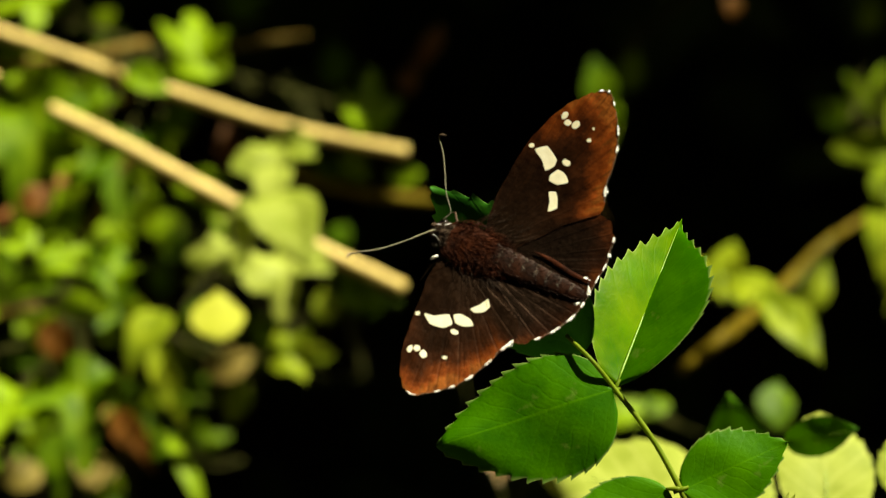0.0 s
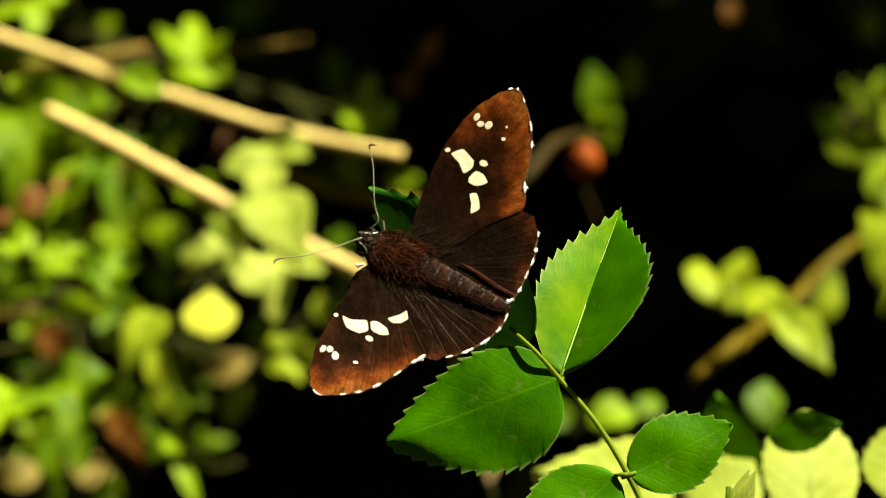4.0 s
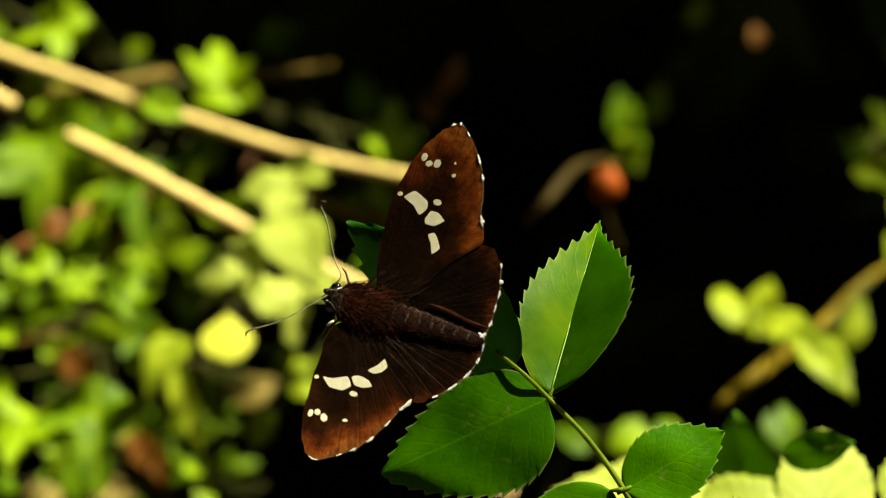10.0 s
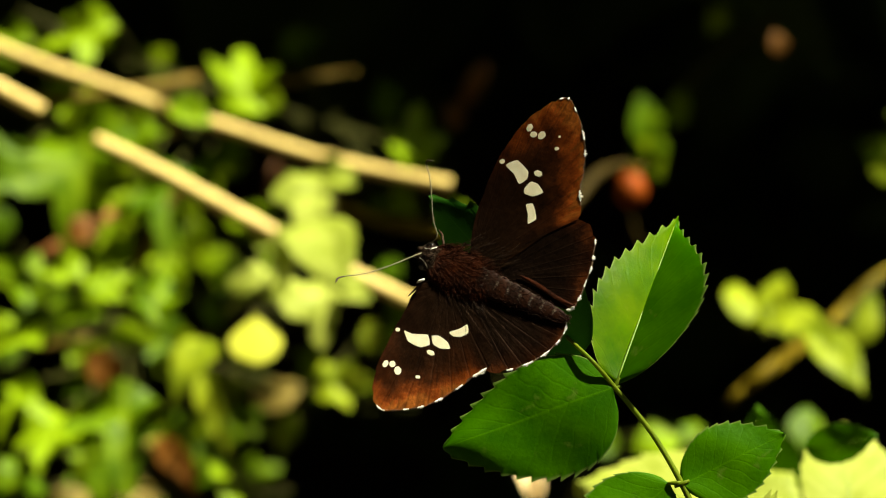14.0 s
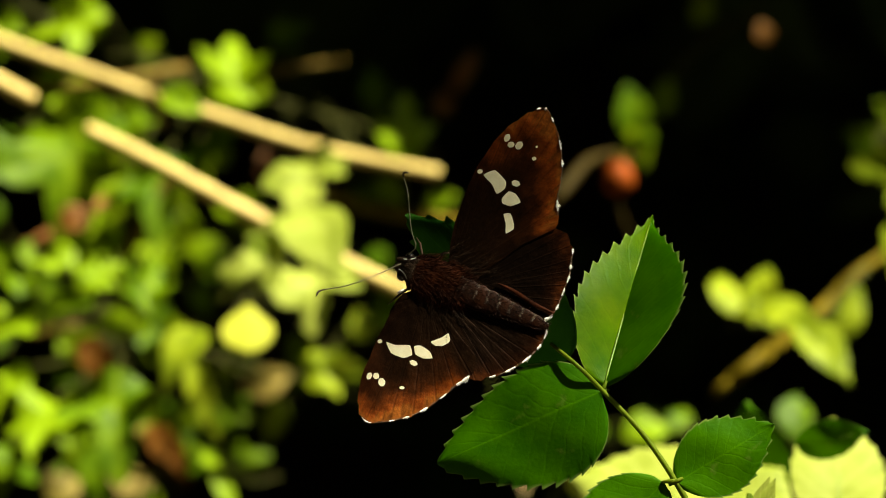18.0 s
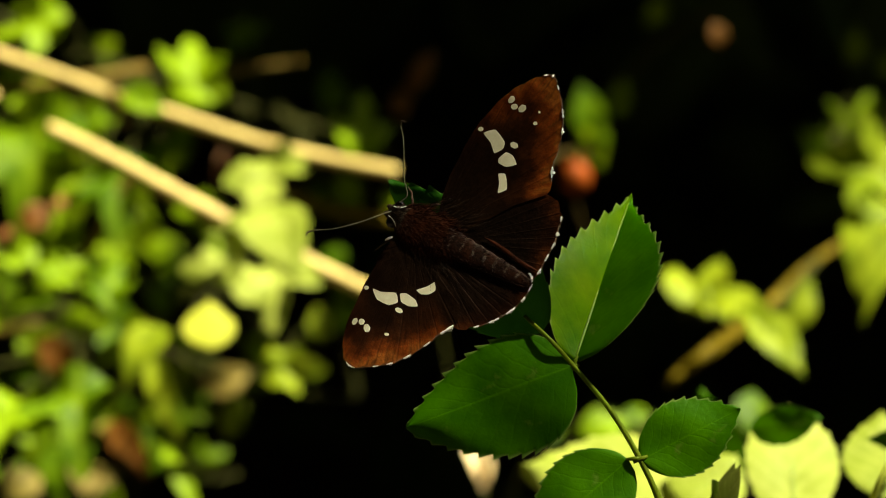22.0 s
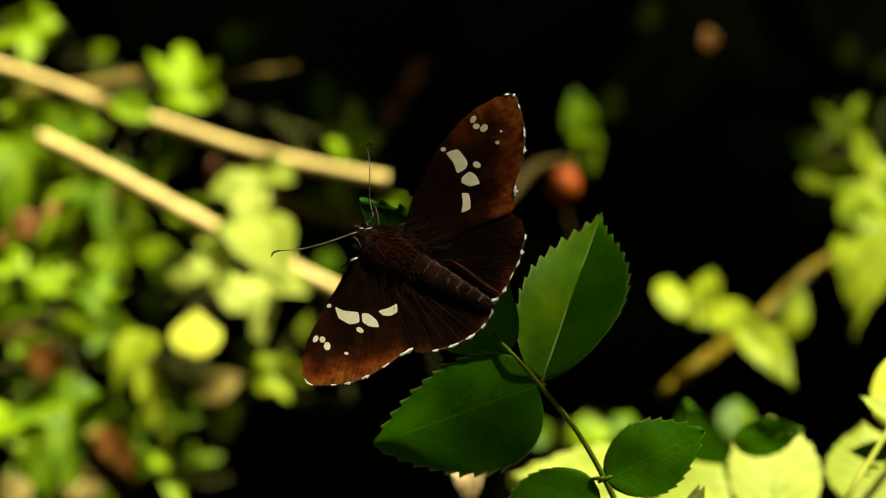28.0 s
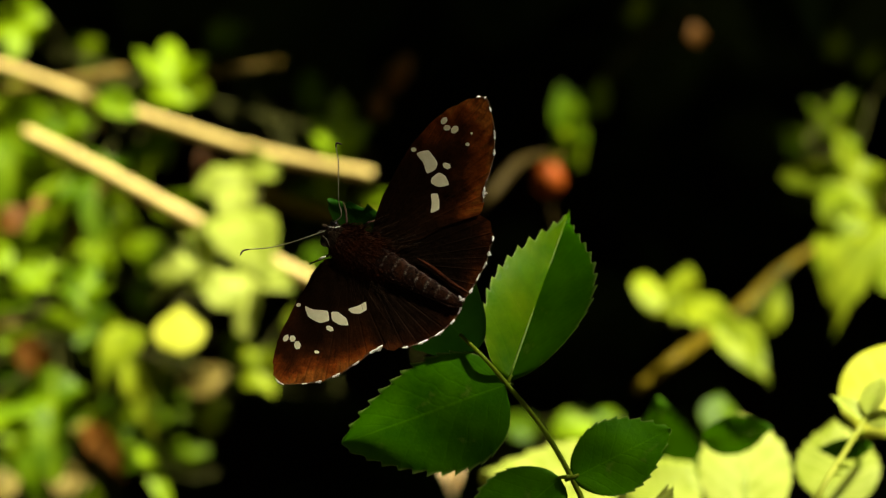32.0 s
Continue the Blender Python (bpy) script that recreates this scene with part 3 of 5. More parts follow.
TWIG_BEARER = stalk("woody_twig", "ochre woody twig carrying pale green leaves", [(0.0432, 0.975, 0.5764), (0.0458, 0.975, 0.5787), (0.0528, 0.980, 0.5838), (0.0648, 1.030, 0.5906), (0.0731, 1.040, 0.5983), (0.0827, 1.050, 0.6042), (0.0962, 1.050, 0.6129)], [0.0006, 0.0013, 0.0008, 0.0006], OCHRE, 7)
stalk("woody_twig", "short ochre twig with a swollen tip", [(0.0119, 1.000, 0.6085), (0.0162, 1.000, 0.6138), (0.0200, 1.010, 0.6186), (0.0226, 1.020, 0.6204), (0.0268, 1.030, 0.6217)], [0.0006, 0.0011, 0.0009, 0.0005], SHADED_BARK, 8)
# The dark stem colour deepens the shade on this twig.
stalk("woody_twig", "thin brown twig in the shade of the thicket", [(0.0385, 1.240, 0.6367), (0.0438, 1.240, 0.6446), (0.0491, 1.240, 0.6506), (0.0581, 1.250, 0.6570), (0.0667, 1.250, 0.6610)], [0.0013, 0.0012, 0.0008], VINE_STEM, 9)


# ---- vines behind: each a trailing stem with its leaves ----
def vine(label, stem, leaves, mat, seed, radius=0.0006):
    """stem: a few points of the trailing stem; leaves: x, y, z of the blade's middle, length, angle, lean to the sky, roll, shape (0 oval, 1 narrow, 2 lobed, 3 pointed)."""
    rng = random.Random(seed)
    thing = tagged(new("creeping_vine"), label, "vine", "vines behind the butterfly")
    thing.location = stem[0]
    o = Vector(stem[0])
    line = spline([Vector(p) - o for p in stem], 8)
    bm = bmesh.new()
    tube(bm, line, [radius, radius * 0.8, radius * 0.6], 6)
    part("stem", bm, VINE_STEM, thing)
    for k, (x, y, z, size, angle, lean, roll, shape) in enumerate(leaves):
        half = size * (0.33, 0.15, 0.48, 0.27)[shape]
        blade = lobed_mesh(size, seed * 50 + k) if shape == 2 else leaf_mesh(size, half, 5, seed * 50 + k, rng.uniform(0.1, 0.4), rng.uniform(0.1, 0.5), 0.28 if shape == 3 else rng.uniform(0.32, 0.5), rng.uniform(-0.25, 0.25), rng.uniform(0.1, 0.7))
        ob = part("leaf", blade, mat, thing)
        turn = facing(0, 0, 0, angle, rng.uniform(-8, 8), roll, lean)
        base = Vector((x, y, z)) - o - turn.to_3x3() @ Vector((size * (0.36 if shape == 2 else 0.48), 0, 0))
        ob.matrix_basis = Matrix.Translation(base) @ turn
        near = min(line, key=lambda p: (p - base).length)
        bm = bmesh.new()
        sag = (near + base) / 2 + Vector((0, 0.004, -0.003))
        tube(bm, spline([near, sag, base], 5), [radius * 0.6, radius * 0.45], 5)
        part("leaf_stalk", bm, VINE_STEM, thing)
    return thing


vine("vine with sunlit lobed green leaves and a brown stem", [(-0.0966, 1.100, 0.6546), (-0.0748, 1.100, 0.6454), (-0.0530, 1.100, 0.6374), (-0.0259, 1.120, 0.6299), (-0.0073, 1.140, 0.6234)], [
    (-0.0780, 1.050, 0.6473, 0.0157, 199, 26, 10, 2),
    (-0.0487, 1.070, 0.6371, 0.0165, 92, 24, 10, 2),
    (-0.0546, 0.985, 0.6300, 0.0095, 326, 46, 10, 0),
    (-0.0422, 1.150, 0.6499, 0.0089, 20, -4, 10, 2),
    (-0.0149, 1.070, 0.6259, 0.0150, 88, 34, 10, 2),
    (-0.0763, 1.020, 0.6215, 0.0305, 264, 36, 10, 2),
    (-0.0685, 1.040, 0.6269, 0.0137, 294, 40, 10, 2),
    (-0.0621, 1.050, 0.6162, 0.0176, 264, 36, 10, 2),
    (-0.0525, 1.090, 0.6262, 0.0080, 260, 4, 10, 0),
    (-0.0078, 1.080, 0.6135, 0.0068, 10, 4, 10, 0),
    (-0.0225, 1.140, 0.6377, 0.0102, 100, -6, 10, 0),
    (-0.0179, 1.100, 0.6161, 0.0081, 300, 6, 10, 0),
    (-0.0728, 1.150, 0.6465, 0.0101, 330, -6, 10, 2),
    (-0.0824, 1.050, 0.6338, 0.0117, 25, 40, 10, 2),
    (-0.0905, 1.030, 0.6217, 0.0189, 245, 36, 10, 2),
    (-0.0942, 1.060, 0.6458, 0.0127, 204, 34, 10, 2),
    (-0.0743, 1.060, 0.6137, 0.0125, 252, 26, 10, 2),
    (-0.0554, 1.070, 0.6217, 0.0086, 280, 16, 10, 2)], VINE, 11)
vine("vine with bright yellow-green leaves hanging in full sun", [(-0.0344, 1.060, 0.6247), (-0.0308, 1.050, 0.6146), (-0.0344, 1.060, 0.6026), (-0.0504, 1.070, 0.5837), (-0.0588, 1.080, 0.5678), (-0.0668, 1.100, 0.5225)], [
    (-0.0296, 0.965, 0.6158, 0.0161, 264, 46, 10, 2),
    (-0.0266, 0.935, 0.6048, 0.0190, 283, 54, 10, 0),
    (-0.0352, 0.955, 0.6048, 0.0110, 256, 46, 10, 2),
    (-0.0394, 0.960, 0.5980, 0.0138, 224, 50, 10, 2),
    (-0.0283, 0.955, 0.5962, 0.0180, 267, 50, 10, 2),
    (-0.0308, 0.950, 0.6102, 0.0125, 256, 46, 10, 3),
    (-0.0242, 0.965, 0.5978, 0.0091, 320, 46, 10, 0)], YOUNG, 12)
vine("vine with dull pale leaves in patchy sun", [(-0.0249, 1.080, 0.5903), (-0.0348, 1.070, 0.5781), (-0.0499, 1.060, 0.5815), (-0.0588, 1.060, 0.5771), (-0.0714, 1.100, 0.5248)], [
    (-0.0557, 1.000, 0.5831, 0.0151, 244, 34, 10, 3),
    (-0.0521, 1.020, 0.5746, 0.0169, 287, 20, 10, 1),
    (-0.0294, 1.030, 0.5795, 0.0120, 3, 24, 10, 2),
    (-0.0413, 1.080, 0.5689, 0.0090, 250, 4, 10, 0),
    (-0.0230, 1.070, 0.5884, 0.0079, 100, 10, 10, 0),
    (-0.0509, 1.080, 0.5790, 0.0079, 250, 4, 10, 0)], PALE_VINE, 19)
vine("vine with ragged green leaves low in the sun", [(-0.0949, 1.080, 0.6039), (-0.0776, 1.060, 0.5959), (-0.0699, 1.060, 0.5815), (-0.0739, 1.070, 0.5635), (-0.0794, 1.100, 0.5225)], [
    (-0.0774, 0.980, 0.6001, 0.0085, 153, 44, 10, 2),
    (-0.0702, 0.980, 0.5971, 0.0098, 41, 48, 10, 2),
    (-0.0761, 0.990, 0.5925, 0.0127, 195, 50, 10, 3),
    (-0.0619, 1.000, 0.5948, 0.0124, 74, 36, 10, 2),
    (-0.0685, 1.040, 0.5881, 0.0109, 349, 24, 10, 3),
    (-0.0648, 0.965, 0.5741, 0.0202, 269, 46, 10, 2),
    (-0.0776, 0.970, 0.5720, 0.0173, 259, 46, 10, 2),
    (-0.0720, 1.020, 0.5599, 0.0118, 265, 8, 10, 0),
    (-0.0588, 1.070, 0.6069, 0.0090, 268, 4, 10, 0),
    (-0.0699, 1.060, 0.5993, 0.0062, 120, 10, 10, 2),
    (-0.0813, 1.080, 0.5779, 0.0095, 150, 10, 10, 2),
    (-0.0616, 1.070, 0.5658, 0.0091, 319, 16, 10, 0),
    (-0.0769, 1.000, 0.6021, 0.0081, 98, 40, 10, 0),
    (-0.0854, 0.990, 0.5979, 0.0136, 131, 44, 10, 2),
    (-0.0856, 0.980, 0.5887, 0.0141, 208, 46, 10, 2),
    (-0.0861, 0.980, 0.5774, 0.0133, 254, 40, 10, 2),
    (-0.0861, 0.980, 0.5631, 0.0141, 262, 36, 10, 2),
    (-0.0806, 1.070, 0.5848, 0.0094, 329, 12, 10, 2),
    (-0.0626, 1.050, 0.5882, 0.0109, 298, 24, 10, 2),
    (-0.0795, 1.070, 0.5647, 0.0084, 240, 8, 10, 2),
    (-0.0648, 1.050, 0.5532, 0.0093, 250, 10, 10, 2),
    (-0.0725, 1.050, 0.6036, 0.0094, 203, 30, 10, 2)], VINE, 13)
RIGHT_VINE = vine("vine with pale green leaves on an ochre twig", [(0.0747, 1.030, 0.5994), (0.0649, 1.010, 0.5907), (0.0569, 1.000, 0.5908), (0.0462, 1.000, 0.5908)], [
    (0.0472, 1.000, 0.5949, 0.0109, 97, 34, 25, 0),
    (0.0532, 1.000, 0.5956, 0.0112, 85, 36, -25, 0),
    (0.0549, 0.960, 0.5919, 0.0113, 322, 54, 10, 0),
    (0.0626, 0.955, 0.5842, 0.0153, 301, 48, 0, 3),
    (0.0698, 1.020, 0.5916, 0.0109, 57, 22, 10, 0),
    (0.0518, 0.985, 0.5914, 0.0074, 323, 40, 10, 2),
    (0.0577, 0.950, 0.5886, 0.0082, 305, 54, 10, 0)], PALE_VINE, 14)
CUT_VINE = vine("vine with large deeply cut green leaves", [(0.0965, 1.000, 0.6187), (0.0911, 1.000, 0.6154), (0.0870, 1.010, 0.6189), (0.0836, 1.030, 0.6259)], [
    (0.0820, 0.975, 0.6156, 0.0185, 168, 22, 6, 2),
    (0.0828, 0.980, 0.6010, 0.0270, 252, 46, 6, 3),
    (0.0895, 0.985, 0.6060, 0.0274, 274, 48, 10, 2),
    (0.0795, 0.985, 0.6110, 0.0075, 257, 30, 10, 0)], PALE_VINE, 15)
vine("thin vine with small green leaves in half shade", [(0.1037, 1.060, 0.6437), (0.0924, 1.060, 0.6335), (0.0886, 1.070, 0.6269), (0.0801, 1.080, 0.6249)], [
    (0.0834, 1.170, 0.6277, 0.0094, 150, -16, 10, 0),
    (0.0894, 1.160, 0.6315, 0.0118, 128, -14, 10, 1),
    (0.0959, 1.170, 0.6327, 0.0120, 80, -16, 10, 0),
    (0.0853, 1.020, 0.6232, 0.0055, 90, 26, 10, 0),
    (0.0959, 1.210, 0.6506, 0.0079, 95, -18, 10, 0),
    (0.1030, 1.210, 0.6461, 0.0073, 61, -18, 10, 2)], VINE, 18, 0.0004)
vine("thin vine with oval leaves at the edge of the shade", [(0.0463, 1.190, 0.6479), (0.0404, 1.180, 0.6387), (0.0345, 1.170, 0.6308), (0.0290, 1.180, 0.6185)], [
    (0.0323, 1.130, 0.6327, 0.0116, 98, -9, 20, 0),
    (0.0337, 1.130, 0.6259, 0.0102, 238, -7, 15, 2),
    (0.0390, 1.140, 0.6361, 0.0087, 70, -12, 10, 0),
    (0.0498, 1.200, 0.6579, 0.0079, 61, -14, 10, 0)], VINE, 16, 0.0005)
vine("vine with pale leaves low behind the rose", [(0.0097, 1.050, 0.5399), (0.0196, 1.030, 0.5653), (0.0337, 1.020, 0.5699), (0.0483, 1.030, 0.5642)], [
    (0.0317, 1.000, 0.5699, 0.0113, 27, 44, 10, 0),
    (0.0206, 1.020, 0.5688, 0.0088, 149, 18, 10, 0),
    (0.0572, 0.950, 0.5726, 0.0103, 87, 38, 10, 0),
    (0.0371, 0.980, 0.5718, 0.0073, 69, 48, 10, 0)], VINE, 17)


def tangle(label, middle, reach, count, seed, mat, lean):
    """A tangle of vine: a wandering stem with leaves set about it at random."""
    rng = random.Random(seed)
    stem = [tuple(m + r * (2 * (i / 4) - 1 if a == 0 else rng.uniform(-0.7, 0.7)) for a, (m, r) in enumerate(zip(middle, reach))) for i in range(5)]
    leaves = []
    for _ in range(count):
        p = [m + r * rng.uniform(-1, 1) for m, r in zip(middle, reach)]
        leaves.append((*p, rng.uniform(0.006, 0.0125), rng.uniform(150, 390), lean + rng.uniform(-10, 10), rng.uniform(-30, 30), rng.choice((0, 2, 2))))
    vine(label, stem, leaves, mat, seed, 0.0004)


tangle("tangled vine with many small green leaves in dappled sun", (-0.0744, 1.11, 0.5850), (0.030, 0.03, 0.028), 16, 41, VINE, 8)
tangle("tangled vine with many small leaves between straw stalks", (-0.0440, 1.12, 0.5897), (0.028, 0.03, 0.026), 12, 42, VINE, 8)
tangle("tangled vine with small dull leaves near the ground", (-0.0713, 1.1, 0.5593), (0.032, 0.06, 0.012), 10, 43, VINE, 6)
tangle("tangled vine with small leaves half in shade", (-0.0646, 1.16, 0.6216), (0.04, 0.06, 0.026), 8, 44, VINE, 2)


def lone_leaf(name, label, category, x, y, z, size, angle, pitch, roll, mat, half=0.36, seed=0, lean=30.0, fold=0.3, curl=0.5):
    ob = part(name, leaf_mesh(size, size * half, 0, seed, fold, curl, 0.45), mat)
    ob.matrix_basis = facing(x, y, z, angle, pitch, roll, lean)
    return tagged(ob, label, category)


lone_leaf("yellow_leaf", "round pale yellow leaf in full sun", "leaf", -0.0395, 0.930, 0.5843, 0.0101, 94, 0, 0, YELLOW, 0.46, 31, 30, 0.06, 0.05)
lone_leaf("dead_leaf", "curled reddish brown dead leaf among vines", "leaf", -0.0753, 1.020, 0.5862, 0.0101, 297, 0, 15, DEAD, 0.3, 32, 30)
lone_leaf("dead_leaf", "curled yellowish leaf low among vines", "leaf", -0.0808, 1.000, 0.5563, 0.0085, 37, 0, 15, TAN, 0.4, 33, 40)
lone_leaf("dead_leaf", "narrow brown dead leaf hanging down", "leaf", -0.0613, 1.000, 0.5705, 0.0143, 300, 0, 15, DEAD, 0.2, 34, 34)
lone_leaf("dead_leaf", "crumpled tan dead leaf among lime leaves", "leaf", -0.0466, 1.060, 0.5751, 0.0106, 21, 0, 15, TAN, 0.3, 40, 14)
lone_leaf("dead_leaf", "pale withered leaf low in the vines", "leaf", -0.0651, 0.990, 0.5566, 0.0111, 83, 0, 15, TAN, 0.4, 42, 46)
lone_leaf("dead_leaf", "reddish brown dead leaf below a straw stalk", "leaf", -0.0787, 1.010, 0.6067, 0.0079, 44, 0, 15, DEAD, 0.34, 41, 30)
lone_leaf("dead_leaf", "rusty dead leaf behind the straw stalks", "leaf", -0.0428, 1.100, 0.6150, 0.0092, 95, 0, 15, DEAD, 0.3, 35, -4)
lone_leaf("dead_leaf", "curled orange-brown dead leaf caught on a stem", "leaf", -0.0056, 1.080, 0.6347, 0.0116, 60, 0, 15, RUSTY, 0.18, 36, 16)
lone_leaf("dead_leaf", "small rolled orange dead leaf", "leaf", -0.0076, 1.080, 0.6299, 0.0064, 80, 0, 15, RUSTY, 0.34, 37, 16)
lone_leaf("dead_leaf", "small bright tan withered leaf hanging in the shade", "leaf", 0.0605, 1.130, 0.6468, 0.0052, 100, 0, 15, RUSTY, 0.36, 43, -2)
lone_leaf("grass_blade", "short green grass blade rising between vines", "grass", -0.0443, 0.990, 0.5528, 0.0189, 114, 0, 15, VINE, 0.09, 38, 24)
lone_leaf("grass_blade", "green grass blade in the vines' shade", "grass", -0.0719, 1.020, 0.5518, 0.0141, 100, 0, 15, VINE, 0.1, 39, 10)


def hip(x, y, z, r):
    thing = tagged(new("rose_hip"), "small ripe orange-red rose hip on a short stalk", "berry")
    thing.location = (x, y, z)
    bm = bmesh.new()
    bmesh.ops.create_uvsphere(bm, u_segments=20, v_segments=14, radius=r)
    for v in bm.verts:
        v.co.z *= 1.12 + 0.1 * (v.co.z / r)
    part("fruit", bm, BERRY, thing)
    bm = bmesh.new()
    tube(bm, spline([(0, 0, -r), (r * 0.2, 0.001, -r * 2.2), (r, 0.004, -r * 4)], 5), [0.0005, 0.0004], 6)
    part("fruit_stalk", bm, SHADED_BARK, thing)
    bm = bmesh.new()
    for k in range(5):
        a = k * 1.257
        tube(bm, [Vector((0, 0, r * 1.15)), Vector((0.5 * r * math.cos(a), 0.5 * r * math.sin(a), r * 1.45)), Vector((0.9 * r * math.cos(a), 0.9 * r * math.sin(a), r * 1.5))], [0.0004, 0.0003, 0.0001], 5)
    part("sepals", bm, TWIG, thing)


hip(0.0271, 1.03, 0.6165, 0.0031)


def dry_flower(label, x, y, z, size, angle, seed):
    """A few papery petals folded round one another on a thin stalk."""
    rng = random.Random(seed)
    thing = tagged(new("dry_flower"), label, "flower")
    thing.location = (x, y, z)
    for k in range(4):
        ob = part("petal", leaf_mesh(size, size * 0.15, 0, seed + k, 0.5, 0.4, 0.55), PETAL, thing)
        ob.matrix_basis = facing(0, 0.0006 * k, -size / 2, angle + rng.uniform(-14, 14), rng.uniform(-10, 10), rng.uniform(-40, 40))
    bm = bmesh.new()
    tube(bm, spline([(0, 0, -size / 2), (0.001, 0.002, -size * 1.5), (0.003, 0.004, -size * 4)], 6), [0.0003, 0.0003], 6)
    part("flower_stalk", bm, VINE_STEM, thing)


dry_flower("faded pinkish white petals of a withered flower", 0.0087, 0.95, 0.5629, 0.0085, 95, 71)
dry_flower("small withered pinkish bud", 0.0007, 1, 0.5907, 0.005, 60, 73)


# ---- a second rose shoot behind, in full sun ----
def sunny_rose():
    thing = tagged(new("rose_shoot"), "rose shoot with broad yellow-green leaflets in full sun", "rose plant")
    o = Vector((0.0462, 0.74, 0.5670))
    thing.location = o

    def leaf(x, y, z, *a, **k):
        p = Vector((x, y, z)) - o
        return rose_leaflet(thing, tuple(p), *a, **k)

    leaf(0.0508, 0.725, 0.5600, 90, 0.0240, 0.0066, 10, 51, YOUNG, lean=38, roll=4, fold=0.14, curl=0.05, wide_at=0.56, point=0.05)
    leaf(0.0381, 0.76, 0.5655, 168, 0.0250, 0.0098, 9, 52, YOUNG, lean=40, roll=6, fold=0.08, curl=0.06)
    leaf(0.0367, 0.755, 0.5637, 50, 0.0125, 0.0060, 8, 57, YOUNG, lean=38, roll=0, fold=0.1, curl=0.08)
    leaf(0.0426, 0.77, 0.5642, 100, 0.0175, 0.0050, 9, 53, ROSE, lean=-24, roll=0, fold=0.1, curl=0.05)
    leaf(0.0645, 0.735, 0.5654, 92, 0.0160, 0.0060, 9, 54, YOUNG, lean=38, roll=0, fold=0.12, curl=0.1)
    # Two small dark leaflets added as the shadows on the sunlit ones.
    leaf(0.0440, 0.715, 0.5754, 10, 0.0098, 0.0030, 6, 58, ROSE, lean=-24, roll=0, fold=0.1, curl=0.1)
    leaf(0.0670, 0.712, 0.5745, 183, 0.0076, 0.0016, 5, 59, ROSE, lean=-24, roll=0, fold=0.1, curl=0.1)
    leaf(0.0646, 0.7, 0.5770, 60, 0.0190, 0.0064, 0, 55, YELLOW, lean=36, roll=0, fold=0.14, curl=0.05, wide_at=0.42, point=0.25)
    bm = bmesh.new()
    tube(bm, spline([Vector(p) - o for p in ((0.0470, 0.748, 0.5648), (0.0478, 0.748, 0.5628), (0.0490, 0.748, 0.5579), (0.0541, 0.76, 0.5318), (0.06, 0.78, 0.3), (0.07, 0.80, -0.04))], 8), [0.0004, 0.0007, 0.0016, 0.0022], 8)
    part("stem", bm, STEM, thing)
    bm = bmesh.new()
    tube(bm, spline([Vector(p) - o for p in ((0.0646, 0.7, 0.5770), (0.0662, 0.725, 0.5740), (0.0673, 0.75, 0.5667), (0.0636, 0.755, 0.5559), (0.0541, 0.76, 0.5318))], 8), [0.0004, 0.0006, 0.0011], 7)
    part("side_stem", bm, STEM, thing)
    return thing


def sprout():
    """A thin young shoot with tiny folded leaves, before the yellow leaf."""
    thing = tagged(new("young_sprout"), "thin young rose sprout with tiny folded leaflets", "rose plant")
    o = Vector((0.0565, 0.663, 0.5725))
    thing.location = o
    bm = bmesh.new()
    tube(bm, spline([Vector(p) - o for p in ((0.0639, 0.674, 0.5814), (0.0627, 0.671, 0.5798), (0.0594, 0.663, 0.5757), (0.0566, 0.657, 0.5721), (0.0547, 0.657, 0.5677), (0.0538, 0.662, 0.5603), (0.0535, 0.668, 0.5433), (0.05, 0.68, 0.4), (0.05, 0.69, -0.03))], 8), [0.0003, 0.0004, 0.0005, 0.0012], 7)
    part("stem", bm, PALE_STEM, thing)
    for x, y, z, angle, size, roll in ((0.0627, 0.671, 0.5800, 135, 0.0056, 25), (0.0632, 0.671, 0.5806, 70, 0.0066, -20), (0.0628, 0.671, 0.5800, 5, 0.0045, 30), (0.0577, 0.66, 0.5735, 20, 0.0030, 20)):
        rose_leaflet(thing, tuple(Vector((x, y, z)) - o), angle, size, size * 0.28, 6, int(angle), YOUNG, roll=roll, fold=0.4, lean=32)
    return thing


def folded_bud():
    thing = tagged(new("leaf_bud"), "pale folded rose leaf bud on a short stem", "rose plant")
    o = Vector((0.0327, 0.62, 0.5655))
    thing.location = o
    for k, roll in enumerate((14, -8)):
        rose_leaflet(thing, (0, 0.0003 * k, 0), 66 + 5 * k, 0.0088, 0.0014, 0, 91 + k, YOUNG, roll=roll, fold=0.3, curl=0.05, rib=False, lean=6)
    bm = bmesh.new()
    tube(bm, spline([Vector((0, 0, 0)), Vector((0.001, 0.002, -0.02)), Vector((0.004, 0.02, -0.3)), Vector((0.005, 0.03, -0.6))], 6), [0.00025, 0.0005, 0.001], 6)
    part("stem", bm, STEM, thing)


SHOOT = sunny_rose()
sprout()
folded_bud()


